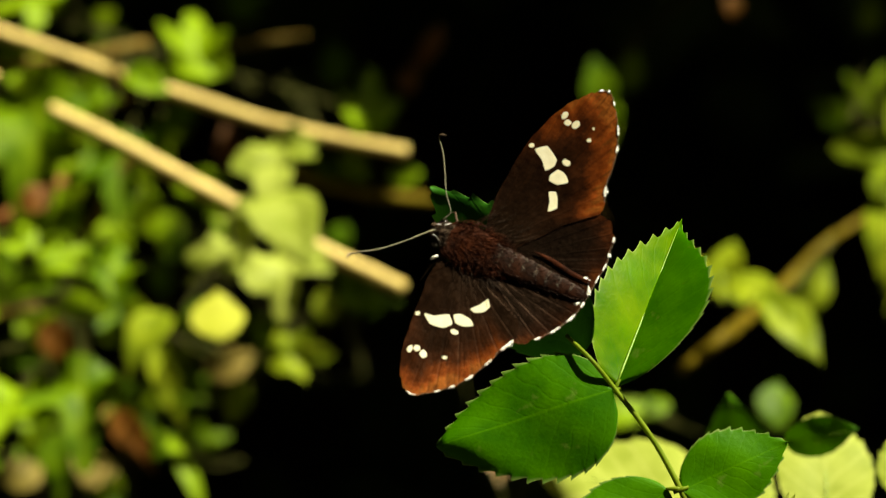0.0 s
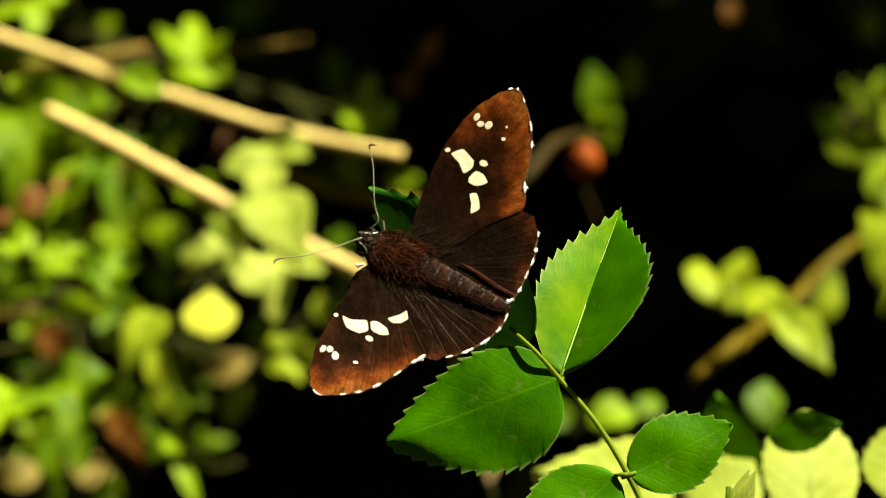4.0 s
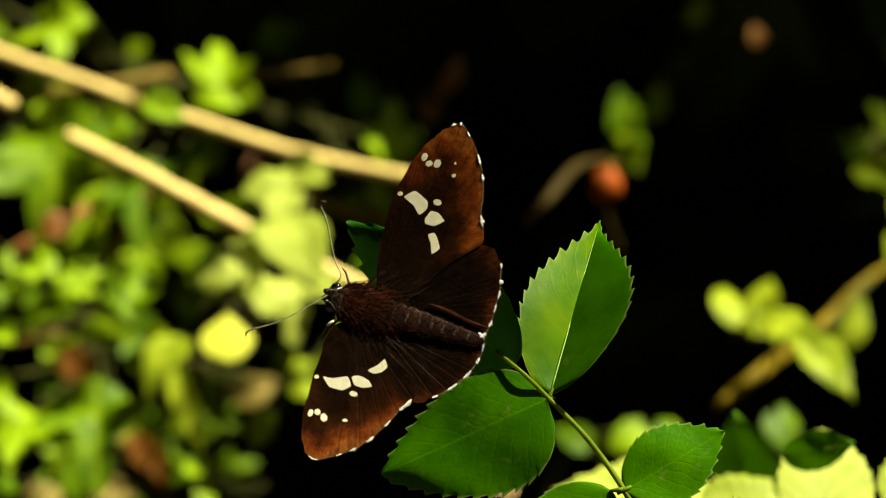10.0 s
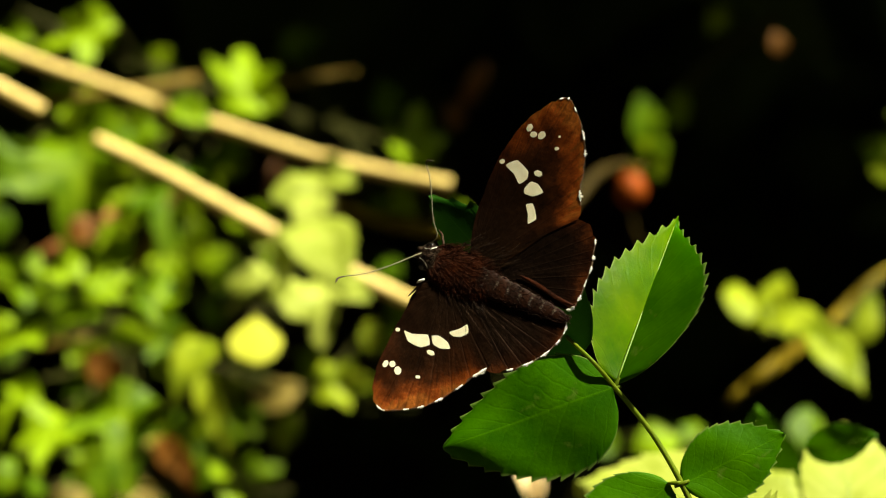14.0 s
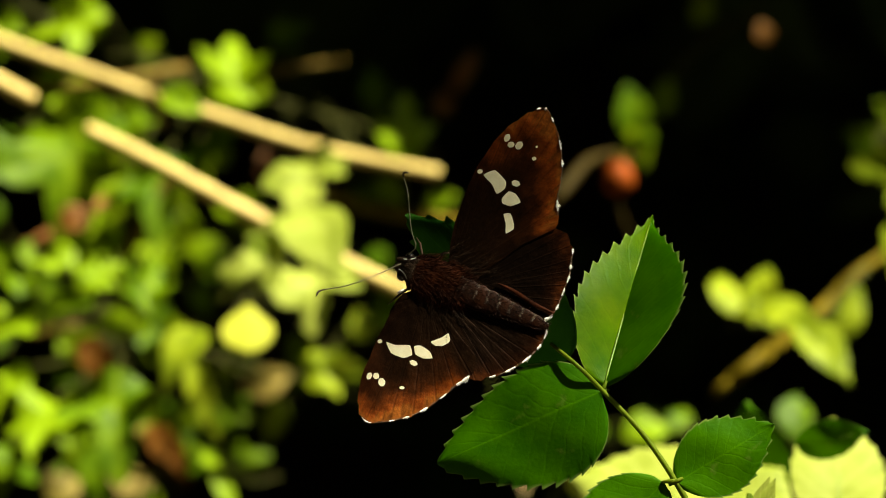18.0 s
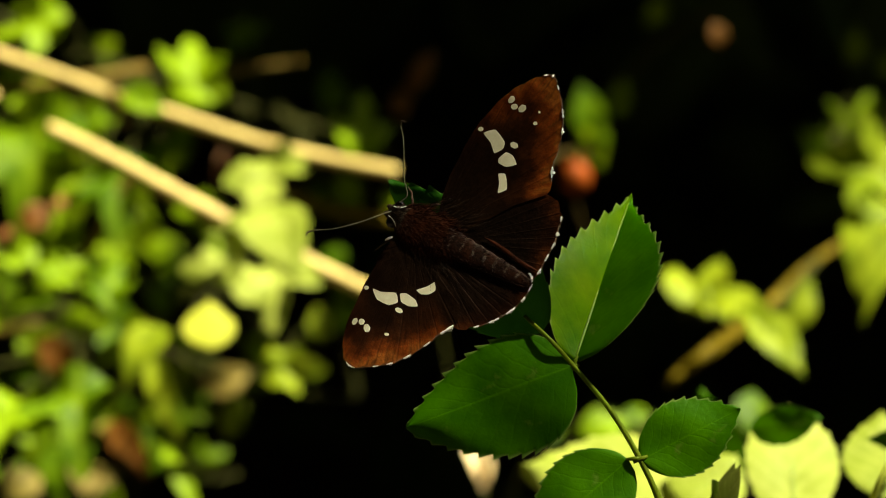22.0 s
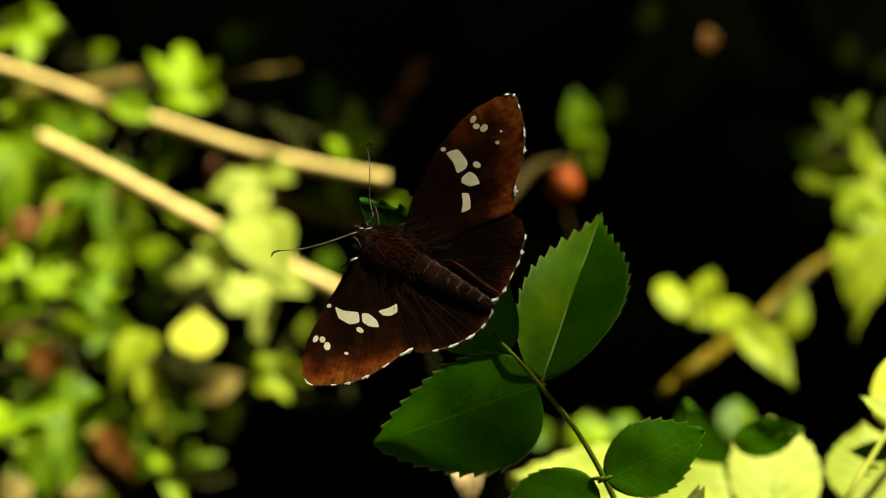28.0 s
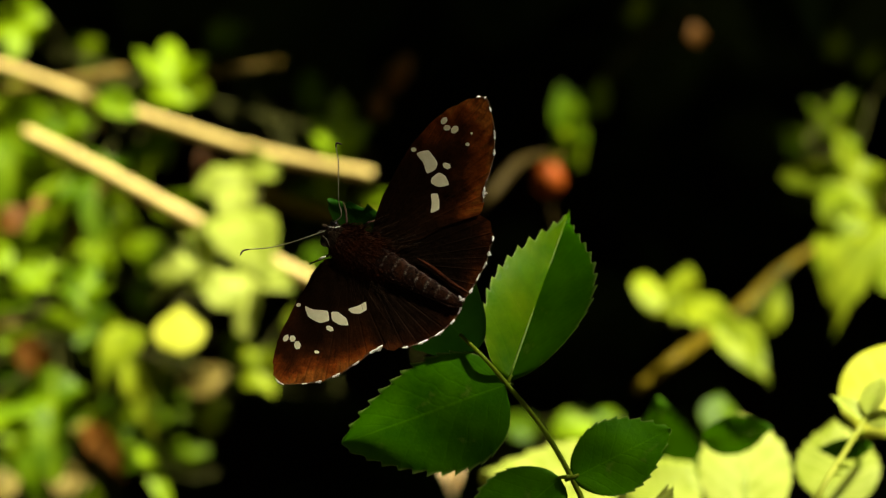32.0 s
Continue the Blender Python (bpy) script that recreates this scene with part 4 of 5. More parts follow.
# ---- the rose leaf on which the butterfly rests; its origin is the upper pair's joint ----
def rose_leaf():
    thing = tagged(new("rose_leaf"), "dark green toothed rose leaf with paired leaflets", "rose plant")
    rose_leaflet(thing, (0.0002, 0, 0.0007), 71.0, 0.0254, 0.0063, 13, 61, ROSE_LIT_STAINED, pitch=0, roll=0, fold=0.85, curl=0.02, point=0.62, wide_at=0.37, lean=30, asym=-0.18)
    rose_leaflet(thing, (-0.0003, -0.0008, 0.0), 196.8, 0.0202, 0.0070, 13, 62, ROSE, pitch=-2, roll=2, fold=0.02, curl=0.04, point=0.12, rib=False, asym=0.12, wide_at=0.335)
    rose_leaflet(thing, (0.0070, 0, -0.0112), 24.3, 0.0130, 0.0045, 11, 63, ROSE, lean=2, pitch=-2, roll=3, fold=0.06, curl=0.05, rib=False)
    rose_leaflet(thing, (0.0056, 0, -0.0110), 217.7, 0.0150, 0.0053, 11, 64, ROSE, lean=2, pitch=2, roll=3, fold=0.06, curl=0.06, rib=False)
    # The leaflet behind the butterfly, darkened by colour for shade.
    rose_leaflet(thing, (-0.0034, 0.0008, 0.0042), 132.0, 0.0248, 0.0068, 13, 65, ROSE_SHADED, pitch=0, roll=-24, fold=0.03, curl=0.02, wide_at=0.40, lean=-11, rib=False)
    rose_leaflet(thing, (0.0110, 0.001, -0.0265), 168.0, 0.0270, 0.0062, 13, 66, ROSE, pitch=0, roll=0, fold=0.1, curl=0.1, rib=False)
    bm = bmesh.new()
    tube(bm, spline([(-0.0052, 0.0002, 0.0062), (-0.0025, -0.0012, 0.0031), (0, -0.0003, 0), (0.0038, 0.0002, -0.0052), (0.0069, 0.0002, -0.0112), (0.0091, 0.0006, -0.0172), (0.0115, 0.0015, -0.0280), (0.020, 0.01, -0.09), (0.024, 0.03, -0.3), (0.025, 0.04, -0.64)], 8), [0.00022, 0.00026, 0.00031, 0.00036, 0.0006, 0.0016, 0.0022], 9)
    part("leaf_stem", bm, STEM, thing)
    for x, z, a in ((0.0001, 0.0004, 60), (-0.0002, 0, 190), (0.0069, -0.0111, 20), (0.0062, -0.0110, 180)):
        bm = bmesh.new()
        d = Vector((math.cos(radians(a)), 0, math.sin(radians(a)))) * 0.0009
        tube(bm, [Vector((x, 0, z)) - d, Vector((x, -0.0001, z)), Vector((x, 0, z)) + d], [0.00020, 0.00027, 0.00015], 7)
        part("joint", bm, STEM, thing)
    return thing


LEAF = rose_leaf()


# ---- the butterfly; its origin lies in the thorax, its head points up and to the left ----
FORE = Vector((-0.841, 0, 0.541))
RIGHT = Vector((0.541, 0, 0.841))
HINGE = 0.0015
DIHEDRAL = {1: math.tan(radians(4)), -1: math.tan(radians(7))}


def wing_depth(x, z, side, lift=0.0):
    """How far the spread wing stands towards the camera: a shallow, slightly cambered V."""
    r = max(0.0, abs(x * RIGHT.x + z * RIGHT.z) - HINGE)
    return -DIHEDRAL[side] * r - lift + 0.0004 * math.sin(min(1, r / 0.018) * math.pi)


def wing(name, parent, side, root, outline, lift, mat, label, outer):
    """A wing as a fan from its root to a smooth, softly scalloped margin; outer: where its free margin runs."""
    hinge = RIGHT * (HINGE * side)
    edge = spline([(x / 1000, 0, z / 1000) for x, z in outline], 7)
    n, rings = len(edge), 12
    r0 = Vector((root[0] / 1000, 0, root[1] / 1000))
    bm = bmesh.new()
    uv = bm.loops.layers.uv.new("UVMap")
    grid, coords = [], {}
    for j, e in enumerate(edge):
        out = (e - r0).normalized()
        e = e + out * (0.00006 * math.sin(j * 1.9) + 0.00011 * math.sin(j * 0.83 + root[0]))
        free = min(1.0, max(0.0, 1 + (j / n - outer[0]) / 0.22), max(0.0, 1 - (j / n - outer[1]) / 0.07))
        col = []
        for k in range(rings + 1):
            v = k / rings
            p = r0 + (e - r0) * max(0.02, v)
            p.y = wing_depth(p.x, p.z, side, lift) - 0.00001 * math.sin(j / n * 40) * v
            b = bm.verts.new(p - hinge)
            coords[b] = (j / n, v * (0.45 + 0.55 * free))
            col.append(b)
        grid.append(col)
    for a, b in zip(grid, grid[1:]):
        for k in range(rings):
            f = bm.faces.new((a[k], b[k], b[k + 1], a[k + 1]))
            for l in f.loops:
                l[uv].uv = coords[l.vert]
    ob = part(name, bm, mat, parent, label)
    ob.matrix_basis = Matrix.Translation(hinge)
    return ob, edge, hinge


def fringe(parent, edge, hinge, side, lift, spans, seed):
    """Tufts of white hairs along stretches of the margin."""
    rng = random.Random(seed)
    bm = bmesh.new()
    n = len(edge) - 1
    for a, b, size in spans:
        a, b = a + rng.uniform(-0.15, 0.3) * (b - a), b + rng.uniform(-0.3, 0.15) * (b - a)
        bulge, knot = rng.uniform(0.5, 1.0), rng.uniform(0, 6.28)
        count = max(8, int((b - a) * 900))
        for k in range(count):
            f = (a + (b - a) * (k + rng.random()) / count) * n
            i = min(int(f), n - 1)
            p = edge[i].lerp(edge[i + 1], f - i)
            way = (edge[i + 1] - edge[i]).normalized()
            out = Vector((-way.z, 0, way.x))
            if out.dot(p) < 0:
                out = -out
            p.y = wing_depth(p.x, p.z, side, lift) - 0.00003
            out = (out + Vector((rng.uniform(-0.4, 0.4), rng.uniform(-0.3, 0.2), rng.uniform(-0.4, 0.4)))).normalized()
            u = (f / n - a) / (b - a)
            s = size * rng.uniform(0.45, 1.35) * (0.3 + 0.95 * bulge * math.sin(math.pi * min(1, max(0, u))) ** 0.7 * (0.7 + 0.3 * math.sin(9 * u + knot))) / 1000
            tube(bm, [p - out * s * 0.25 - hinge, p - hinge, p + out * s * 0.6 - hinge], [0.00004, 0.000055, 0.000015], 4)
    part("fringe", bm, FRINGE, parent, "white hairs along the wing's margin")
    bm = bmesh.new()
    first, last = spans[0][0], spans[-1][1]
    for k in range(330):
        f = (first + (last - first) * (k + rng.random()) / 330) * n
        i = min(int(f), n - 1)
        p = edge[i].lerp(edge[i + 1], f - i)
        way = (edge[i + 1] - edge[i]).normalized()
        out = Vector((-way.z, 0, way.x))
        if out.dot(p) < 0:
            out = -out
        p.y = wing_depth(p.x, p.z, side, lift)
        out = (out + Vector((rng.uniform(-0.3, 0.3), rng.uniform(-0.2, 0.1), rng.uniform(-0.3, 0.3)))).normalized()
        s = rng.uniform(0.00012, 0.00032)
        tube(bm, [p - out * s * 0.4 - hinge, p - hinge, p + out * s * 0.6 - hinge], [0.000012, 0.000015, 0.000006], 3)
    part("brown_fringe", bm, EDGE, parent, "fine brown hairs along the wing's margin")


def spot(parent, hinge, side, lift, points):
    """A cream patch of scales, a hair's breadth proud of the wing."""
    corners = [Vector((x / 1000, 0, z / 1000)) for x, z in points]
    straight = [corners[i].lerp(corners[(i + 1) % len(corners)], k / 4) for i in range(len(corners)) for k in range(4)]
    edge = [a.lerp(b, 0.45) for a, b in zip(straight, spline(corners, 4, True))]
    mid = sum(edge, Vector()) / len(edge)
    bm = bmesh.new()

    def vert(p, up):
        return bm.verts.new(Vector((p.x, wing_depth(p.x, p.z, side, lift) - up, p.z)) - hinge)

    c = vert(mid, 0.000022)
    inner = [vert(mid.lerp(p, 0.96), 0.000022) for p in edge]
    outer = [vert(p, 0.000016) for p in edge]
    n = len(edge)
    for i in range(n):
        bm.faces.new((c, inner[i], inner[(i + 1) % n]))
        bm.faces.new((inner[i], outer[i], outer[(i + 1) % n], inner[(i + 1) % n]))
    for p in part("wing_spot", bm, SPOT, parent).data.polygons:
        p.use_smooth = False


def dot(x, z, a, b, tilt=0.0):
    return [(x + a * math.cos(t) * math.cos(tilt) - b * math.sin(t) * math.sin(tilt), z + a * math.cos(t) * math.sin(tilt) + b * math.sin(t) * math.cos(tilt)) for t in [k * math.pi / 3 for k in range(6)]]


def lathe(bm, profile, lift=0.0, squash=1.0, sides=20, fur=0, seed=0, fur_length=0.0006, rise=0.6):
    """A body of rings along the butterfly's length: place along it and radius, in metres."""
    rng = random.Random(seed)
    rings = []
    for f, r in profile:
        ring = []
        for j in range(sides):
            a = 2 * math.pi * j / sides
            ring.append(bm.verts.new(FORE * f + RIGHT * (r * math.cos(a)) + Vector((0, -lift + r * squash * math.sin(a), 0))))
        rings.append(ring)
    for p, q in zip(rings, rings[1:]):
        for j in range(sides):
            bm.faces.new((p[j], q[j], q[(j + 1) % sides], p[(j + 1) % sides]))
    bm.faces.new(rings[0])
    bm.faces.new(rings[-1][::-1])
    for _ in range(fur):
        t = rng.uniform(0, len(profile) - 1.001)
        k = int(t)
        f = profile[k][0] + (profile[k + 1][0] - profile[k][0]) * (t - k)
        r = profile[k][1] + (profile[k + 1][1] - profile[k][1]) * (t - k)
        a = rng.uniform(math.pi * 1.03, math.pi * 1.97)
        out = RIGHT * math.cos(a) + Vector((0, squash * math.sin(a), 0))
        p = FORE * f + out * r + Vector((0, -lift, 0))
        way = (out * rise - FORE * rng.uniform(0.4, 1.0) + RIGHT * (math.cos(a) * 0.5 + rng.uniform(-0.35, 0.35))).normalized()
        s = fur_length * rng.uniform(0.5, 1.3)
        tube(bm, [p, p + way * s * 0.6, p + way * s - Vector((0, 0, 0.08 * s))], [0.000034, 0.000028, 0.00001], 3)


def ring_hairs(bm, f, r, lift, squash, seed):
    """Short pale scales on the side of a body ring that faces up."""
    rng = random.Random(seed)
    for _ in range(26):
        a = rng.uniform(1.40, 1.86) * math.pi
        out = RIGHT * math.cos(a) + Vector((0, squash * math.sin(a), 0))
        p = FORE * (f + rng.uniform(-0.00012, 0.00012)) + out * r + Vector((0, -lift, 0))
        way = (-FORE + out * 0.3).normalized()
        s = rng.uniform(0.00015, 0.00035)
        tube(bm, [p, p + way * s * 0.6, p + way * s], [0.00002, 0.000025, 0.00001], 3)


def base_hairs(bm, side, seed):
    """Fine hairs that fan out from the thorax and lie over the inner half of the hindwing."""
    rng = random.Random(seed)
    for _ in range(60):
        f = rng.uniform(-0.0042, 0.0012)
        p = FORE * f + RIGHT * (side * rng.uniform(0.0010, 0.0021))
        turn = rng.uniform(0.25, 1.15)
        way = (RIGHT * (side * math.cos(turn)) - FORE * math.sin(turn)).normalized()
        s = rng.uniform(0.0018, 0.0045)
        line = []
        for k in range(4):
            q = p + way * (s * k / 3) - FORE * (0.0004 * (k / 3) ** 2)
            q.y = wing_depth(q.x, q.z, side, 0.0) - 0.00012 * (1 - k / 3) - rng.uniform(0.00003, 0.00008)
            line.append(q)
        tube(bm, line, [0.000022, 0.000018, 0.000006], 3)


def butterfly():
    thing = tagged(new("butterfly"), "dark brown skipper butterfly with cream wing spots, wings spread", "butterfly")
    wings = {1: [], -1: []}
    # right side
    root = (1.74, -0.43)
    ob, edge, hinge = wing("hindwing", thing, 1, (2.79, -1.86), [(6.51, 1.55), (10.85, 3.41), (14.26, 3.22), (15.68, 2.29), (16.05, 0.62), (15.56, -1.05), (15.19, -2.29), (14.19, -4.03), (13.20, -5.64), (11.96, -6.63), (10.23, -5.76), (6.51, -3.72), (3.53, -2.29)], -0.0001, HIND, "dark brown hindwing with a white-dotted margin", (0.2, 0.74))
    fringe(ob, edge, hinge, 1, -0.0001, [(0.33, 0.36, 0.35), (0.41, 0.45, 0.45), (0.50, 0.54, 0.45), (0.57, 0.61, 0.4), (0.64, 0.69, 0.4), (0.72, 0.77, 0.5)], 5)
    wings[1].append(ob)
    ob, edge, hinge = wing("forewing", thing, 1, root, [(2.05, 0.62), (2.60, 3.10), (3.53, 5.52), (5.02, 8.24), (6.69, 10.91), (8.68, 13.14), (10.60, 14.81), (12.58, 15.87), (14.32, 16.49), (15.56, 16.49), (16.12, 15.56), (16.55, 13.33), (16.61, 11.47), (16.43, 9.79), (15.87, 7.87), (15.25, 6.20), (15.06, 4.65), (14.57, 3.16), (10.85, 2.05), (5.89, -0.31), (2.79, -1.55)], 0.0, WING, "brown forewing with cream spots and a rusty tip", (0.3, 0.82))
    fringe(ob, edge, hinge, 1, 0, [(0.41, 0.43, 0.3), (0.45, 0.46, 0.4), (0.50, 0.52, 0.4), (0.56, 0.59, 0.45), (0.625, 0.655, 0.45), (0.73, 0.81, 0.5)], 6)
    wings[1].append(ob)
    for pts in ([(7.62, 10.41), (8.99, 10.72), (9.98, 9.30), (9.73, 8.49), (8.74, 8.06), (8.37, 9.24)],
                [(9.24, 7.50), (10.10, 8.12), (10.85, 7.69), (11.22, 6.69), (10.04, 6.45), (9.17, 6.94)],
                [(9.11, 5.70), (9.86, 5.70), (10.04, 4.96), (9.98, 3.90), (8.99, 3.53), (9.17, 4.65)],
                dot(11.03, 8.86, 0.50, 0.36, -0.5), dot(7.31, 10.85, 0.32, 0.26), dot(10.91, 14.01, 0.48, 0.34, 0.9), dot(11.22, 13.20, 0.42, 0.34), dot(12.09, 12.95, 0.52, 0.40, 0.7), dot(13.51, 11.22, 0.26, 0.22), dot(14.01, 12.46, 0.14, 0.14)):
        spot(ob, hinge, 1, 0, pts)
    # left side
    ob, edge, hinge = wing("hindwing", thing, -1, (1.24, -2.79), [(-0.31, -4.03), (-0.19, -7.75), (0.93, -11.16), (2.79, -12.15), (4.65, -12.09), (6.26, -11.84), (7.87, -11.28), (9.36, -10.54), (10.85, -9.30), (11.59, -8.00), (11.47, -6.88), (8.99, -5.89), (5.27, -4.34), (2.17, -2.54)], -0.0001, HIND, "dark brown hindwing with a white-dotted margin", (0.2, 0.74))
    fringe(ob, edge, hinge, -1, -0.0001, [(0.30, 0.34, 0.35), (0.385, 0.45, 0.5), (0.47, 0.54, 0.45), (0.57, 0.61, 0.45), (0.64, 0.70, 0.45), (0.72, 0.77, 0.5)], 7)
    wings[-1].append(ob)
    ob, edge, hinge = wing("forewing", thing, -1, (-0.93, -1.55), [(-2.67, -1.05), (-4.03, -1.55), (-5.89, -4.03), (-8.00, -7.13), (-9.79, -10.23), (-10.41, -12.58), (-10.35, -13.95), (-9.48, -14.94), (-7.13, -15.12), (-5.14, -15.00), (-3.04, -14.38), (-0.93, -13.33), (0.56, -12.40), (2.17, -11.65), (3.29, -10.23), (2.79, -7.75), (1.55, -4.65), (0.62, -2.48)], 0.0, WING, "brown forewing with cream spots and a rusty tip", (0.3, 0.72))
    fringe(ob, edge, hinge, -1, 0, [(0.37, 0.41, 0.3), (0.46, 0.48, 0.3), (0.51, 0.53, 0.4), (0.57, 0.60, 0.45), (0.63, 0.66, 0.45), (0.69, 0.77, 0.5)], 8)
    wings[-1].append(ob)
    for pts in ([(-6.20, -6.26), (-5.27, -6.76), (-3.66, -7.07), (-3.59, -8.18), (-4.65, -8.37), (-5.89, -7.56)],
                [(-3.22, -7.25), (-2.48, -7.31), (-1.61, -8.12), (-1.43, -8.93), (-2.42, -8.80), (-3.22, -8.18)],
                [(-1.30, -7.07), (-0.06, -6.82), (0.81, -6.45), (0.81, -7.38), (0.00, -7.75), (-0.87, -7.62)],
                dot(-3.59, -9.11, 0.48, 0.30, -0.6), dot(-6.88, -6.07, 0.28, 0.24), dot(-8.68, -9.73, 0.44, 0.30, 0.9), dot(-7.93, -9.86, 0.36, 0.38), dot(-7.44, -10.66, 0.40, 0.50), dot(-5.33, -11.65, 0.30, 0.18, -0.3)):
        spot(ob, hinge, -1, 0, pts)
    # body
    bm = bmesh.new()
    for k in range(9):
        tube(bm, [Vector((x / 1000, -0.0012 - 0.00004 * k, (z + 0.04 * (k % 3)) / 1000)) for x, z in ((-3.22, -0.99), (-3.72, -1.12), (-4.09, -1.24))], [0.00005, 0.00011, 0.00003], 5)
    part("foot", bm, FRINGE, thing, "white-haired tip of a foreleg")
    bm = bmesh.new()
    lathe(bm, [(-0.0046, 0.0010), (-0.0036, 0.0017), (-0.0024, 0.0021), (-0.001, 0.0023), (0.0006, 0.0023), (0.0018, 0.0020), (0.0027, 0.0013)], 0.0, 0.24, 26, 900, 1, 0.0010, 0.25)
    part("thorax", bm, FUR, thing, "reddish brown furry thorax")
    bm = bmesh.new()
    prof = []
    for k in range(56):
        t = k / 55
        r = 0.00165 * (1 - t) ** 0.8 + 0.00045 * t
        prof.append((-0.0030 - 0.0112 * t, r * (1 + 0.05 * math.cos(t * 8 * 2 * math.pi)) * (1 if t < 0.92 else 1 - (t - 0.92) * 7)))
    lathe(bm, prof, 0.0001, 0.24, 20, 240, 2, 0.0004, 0.08)
    part("abdomen", bm, SEGMENT, thing, "slim ringed brown abdomen")
    for k in range(7):
        t = (k + 0.5) / 8
        r = (0.00165 * (1 - t) ** 0.8 + 0.00045 * t) * 0.97
        bm = bmesh.new()
        ring_hairs(bm, -0.0030 - 0.0112 * t, r, 0.0001, 0.24, 60 + k)
        part("ring", bm, PALE_RING, thing, "pale scales along a body ring")
    for s in (1, -1):
        bm = bmesh.new()
        base_hairs(bm, s, 80 + s)
        part("wing_base_hair", bm, HAIR, thing, "olive brown hairs spreading over the wing's base")
    bm = bmesh.new()
    rows = []
    for k in range(15):
        t = k / 14
        c = FORE * (-0.0070 - 0.0072 * t) + RIGHT * (0.0023 - 0.0007 * t + 0.0001 * math.sin(7 * t))
        w = RIGHT * (0.00005 + 0.00021 * math.sin(math.pi * t) ** 0.7)
        rows.append([bm.verts.new(Vector((p.x, wing_depth(p.x, p.z, 1) - h, p.z))) for p, h in ((c - w, 0.00006), (c, 0.00014), (c + w, 0.00005))])
    for p, q in zip(rows, rows[1:]):
        for k in range(2):
            bm.faces.new((p[k], q[k], q[k + 1], p[k + 1]))
    part("wing_fold", bm, FUR, thing, "raised reddish fold of the hindwing beside the abdomen")
    bm = bmesh.new()
    lathe(bm, [(0.0022, 0.0008), (0.0027, 0.00105), (0.0033, 0.00105), (0.0038, 0.0007), (0.0041, 0.0004)], 0.0006, 0.9, 16, 420, 3, 0.0006)
    part("head", bm, HEAD, thing)
    for s in (1, -1):
        bm = bmesh.new()
        bmesh.ops.create_uvsphere(bm, u_segments=18, v_segments=12, radius=0.00062)
        bmesh.ops.translate(bm, verts=bm.verts, vec=FORE * 0.0031 + RIGHT * (0.00105 * s) + Vector((0, -0.0006, 0)))
        part("eye", bm, EYE, thing, "glossy black compound eye")
        bm = bmesh.new()
        tube(bm, spline([FORE * 0.0037 + RIGHT * (0.0006 * s) + Vector((0, -0.0014, 0)), FORE * 0.0030 + RIGHT * (0.0008 * s) + Vector((0, -0.00145, 0)), FORE * 0.0024 + RIGHT * (0.0013 * s) + Vector((0, -0.0012, 0))], 4), [0.00003, 0.00007, 0.00003], 5)
        part("eye_ring", bm, FRINGE, thing, "thin white line of scales beside the eye")
        bm = bmesh.new()
        a = FORE * 0.0036 + RIGHT * (0.0004 * s) + Vector((0, -0.0006, 0))
        tube(bm, spline([a, a + FORE * 0.0004 + Vector((0, -0.0002, 0)), a + FORE * 0.0007 + RIGHT * 0.0001 * s], 4), [0.00042, 0.00038, 0.00018], 8)
        part("palp", bm, HEAD, thing)
    for line in ([(-2.05, 2.91), (-1.12, 3.66), (-1.30, 5.58), (-0.99, 9.61), (-1.12, 11.71), (-0.37, 11.65)], [(-2.91, 2.05), (-4.03, 1.74), (-6.82, 0.99), (-9.61, 0.50), (-12.33, 0.43), (-12.95, -0.19)]):
        pts = [Vector((x / 1000, -0.0012 - 0.0004 * k, z / 1000)) for k, (x, z) in enumerate(line)]
        bm = bmesh.new()
        smooth = spline(pts, 8)
        tube(bm, smooth[:-10], [0.00008, 0.00006, 0.00006], 7)
        ob = part("antenna", bm, ANTENNA, thing, "thin pale antenna with a hooked dark club")
        bm = bmesh.new()
        tube(bm, smooth[-11:], [0.00007, 0.00012, 0.00012, 0.00004], 7)
        part("club", bm, CLUB, ob)
    for s, f in ((1, 0.0016), (-1, 0.0016), (1, 0.0004), (-1, 0.0004), (1, -0.001), (-1, -0.001)):
        a = FORE * f + RIGHT * (0.0014 * s) + Vector((0, 0.0008, 0))
        b = a + RIGHT * (0.0018 * s) + FORE * (0.0012 if f > 0.001 else -0.0004) + Vector((0, 0.0008, 0))
        c = b + RIGHT * (0.0009 * s) + FORE * (0.0010 if f > 0.001 else -0.0006) + Vector((0, 0.0050, 0))
        bm = bmesh.new()
        tube(bm, [a, b, c], [0.00018, 0.00013, 0.00007], 6)
        part("leg", bm, HEAD, thing)
    return thing, wings


BUTTERFLY, WINGS = butterfly()


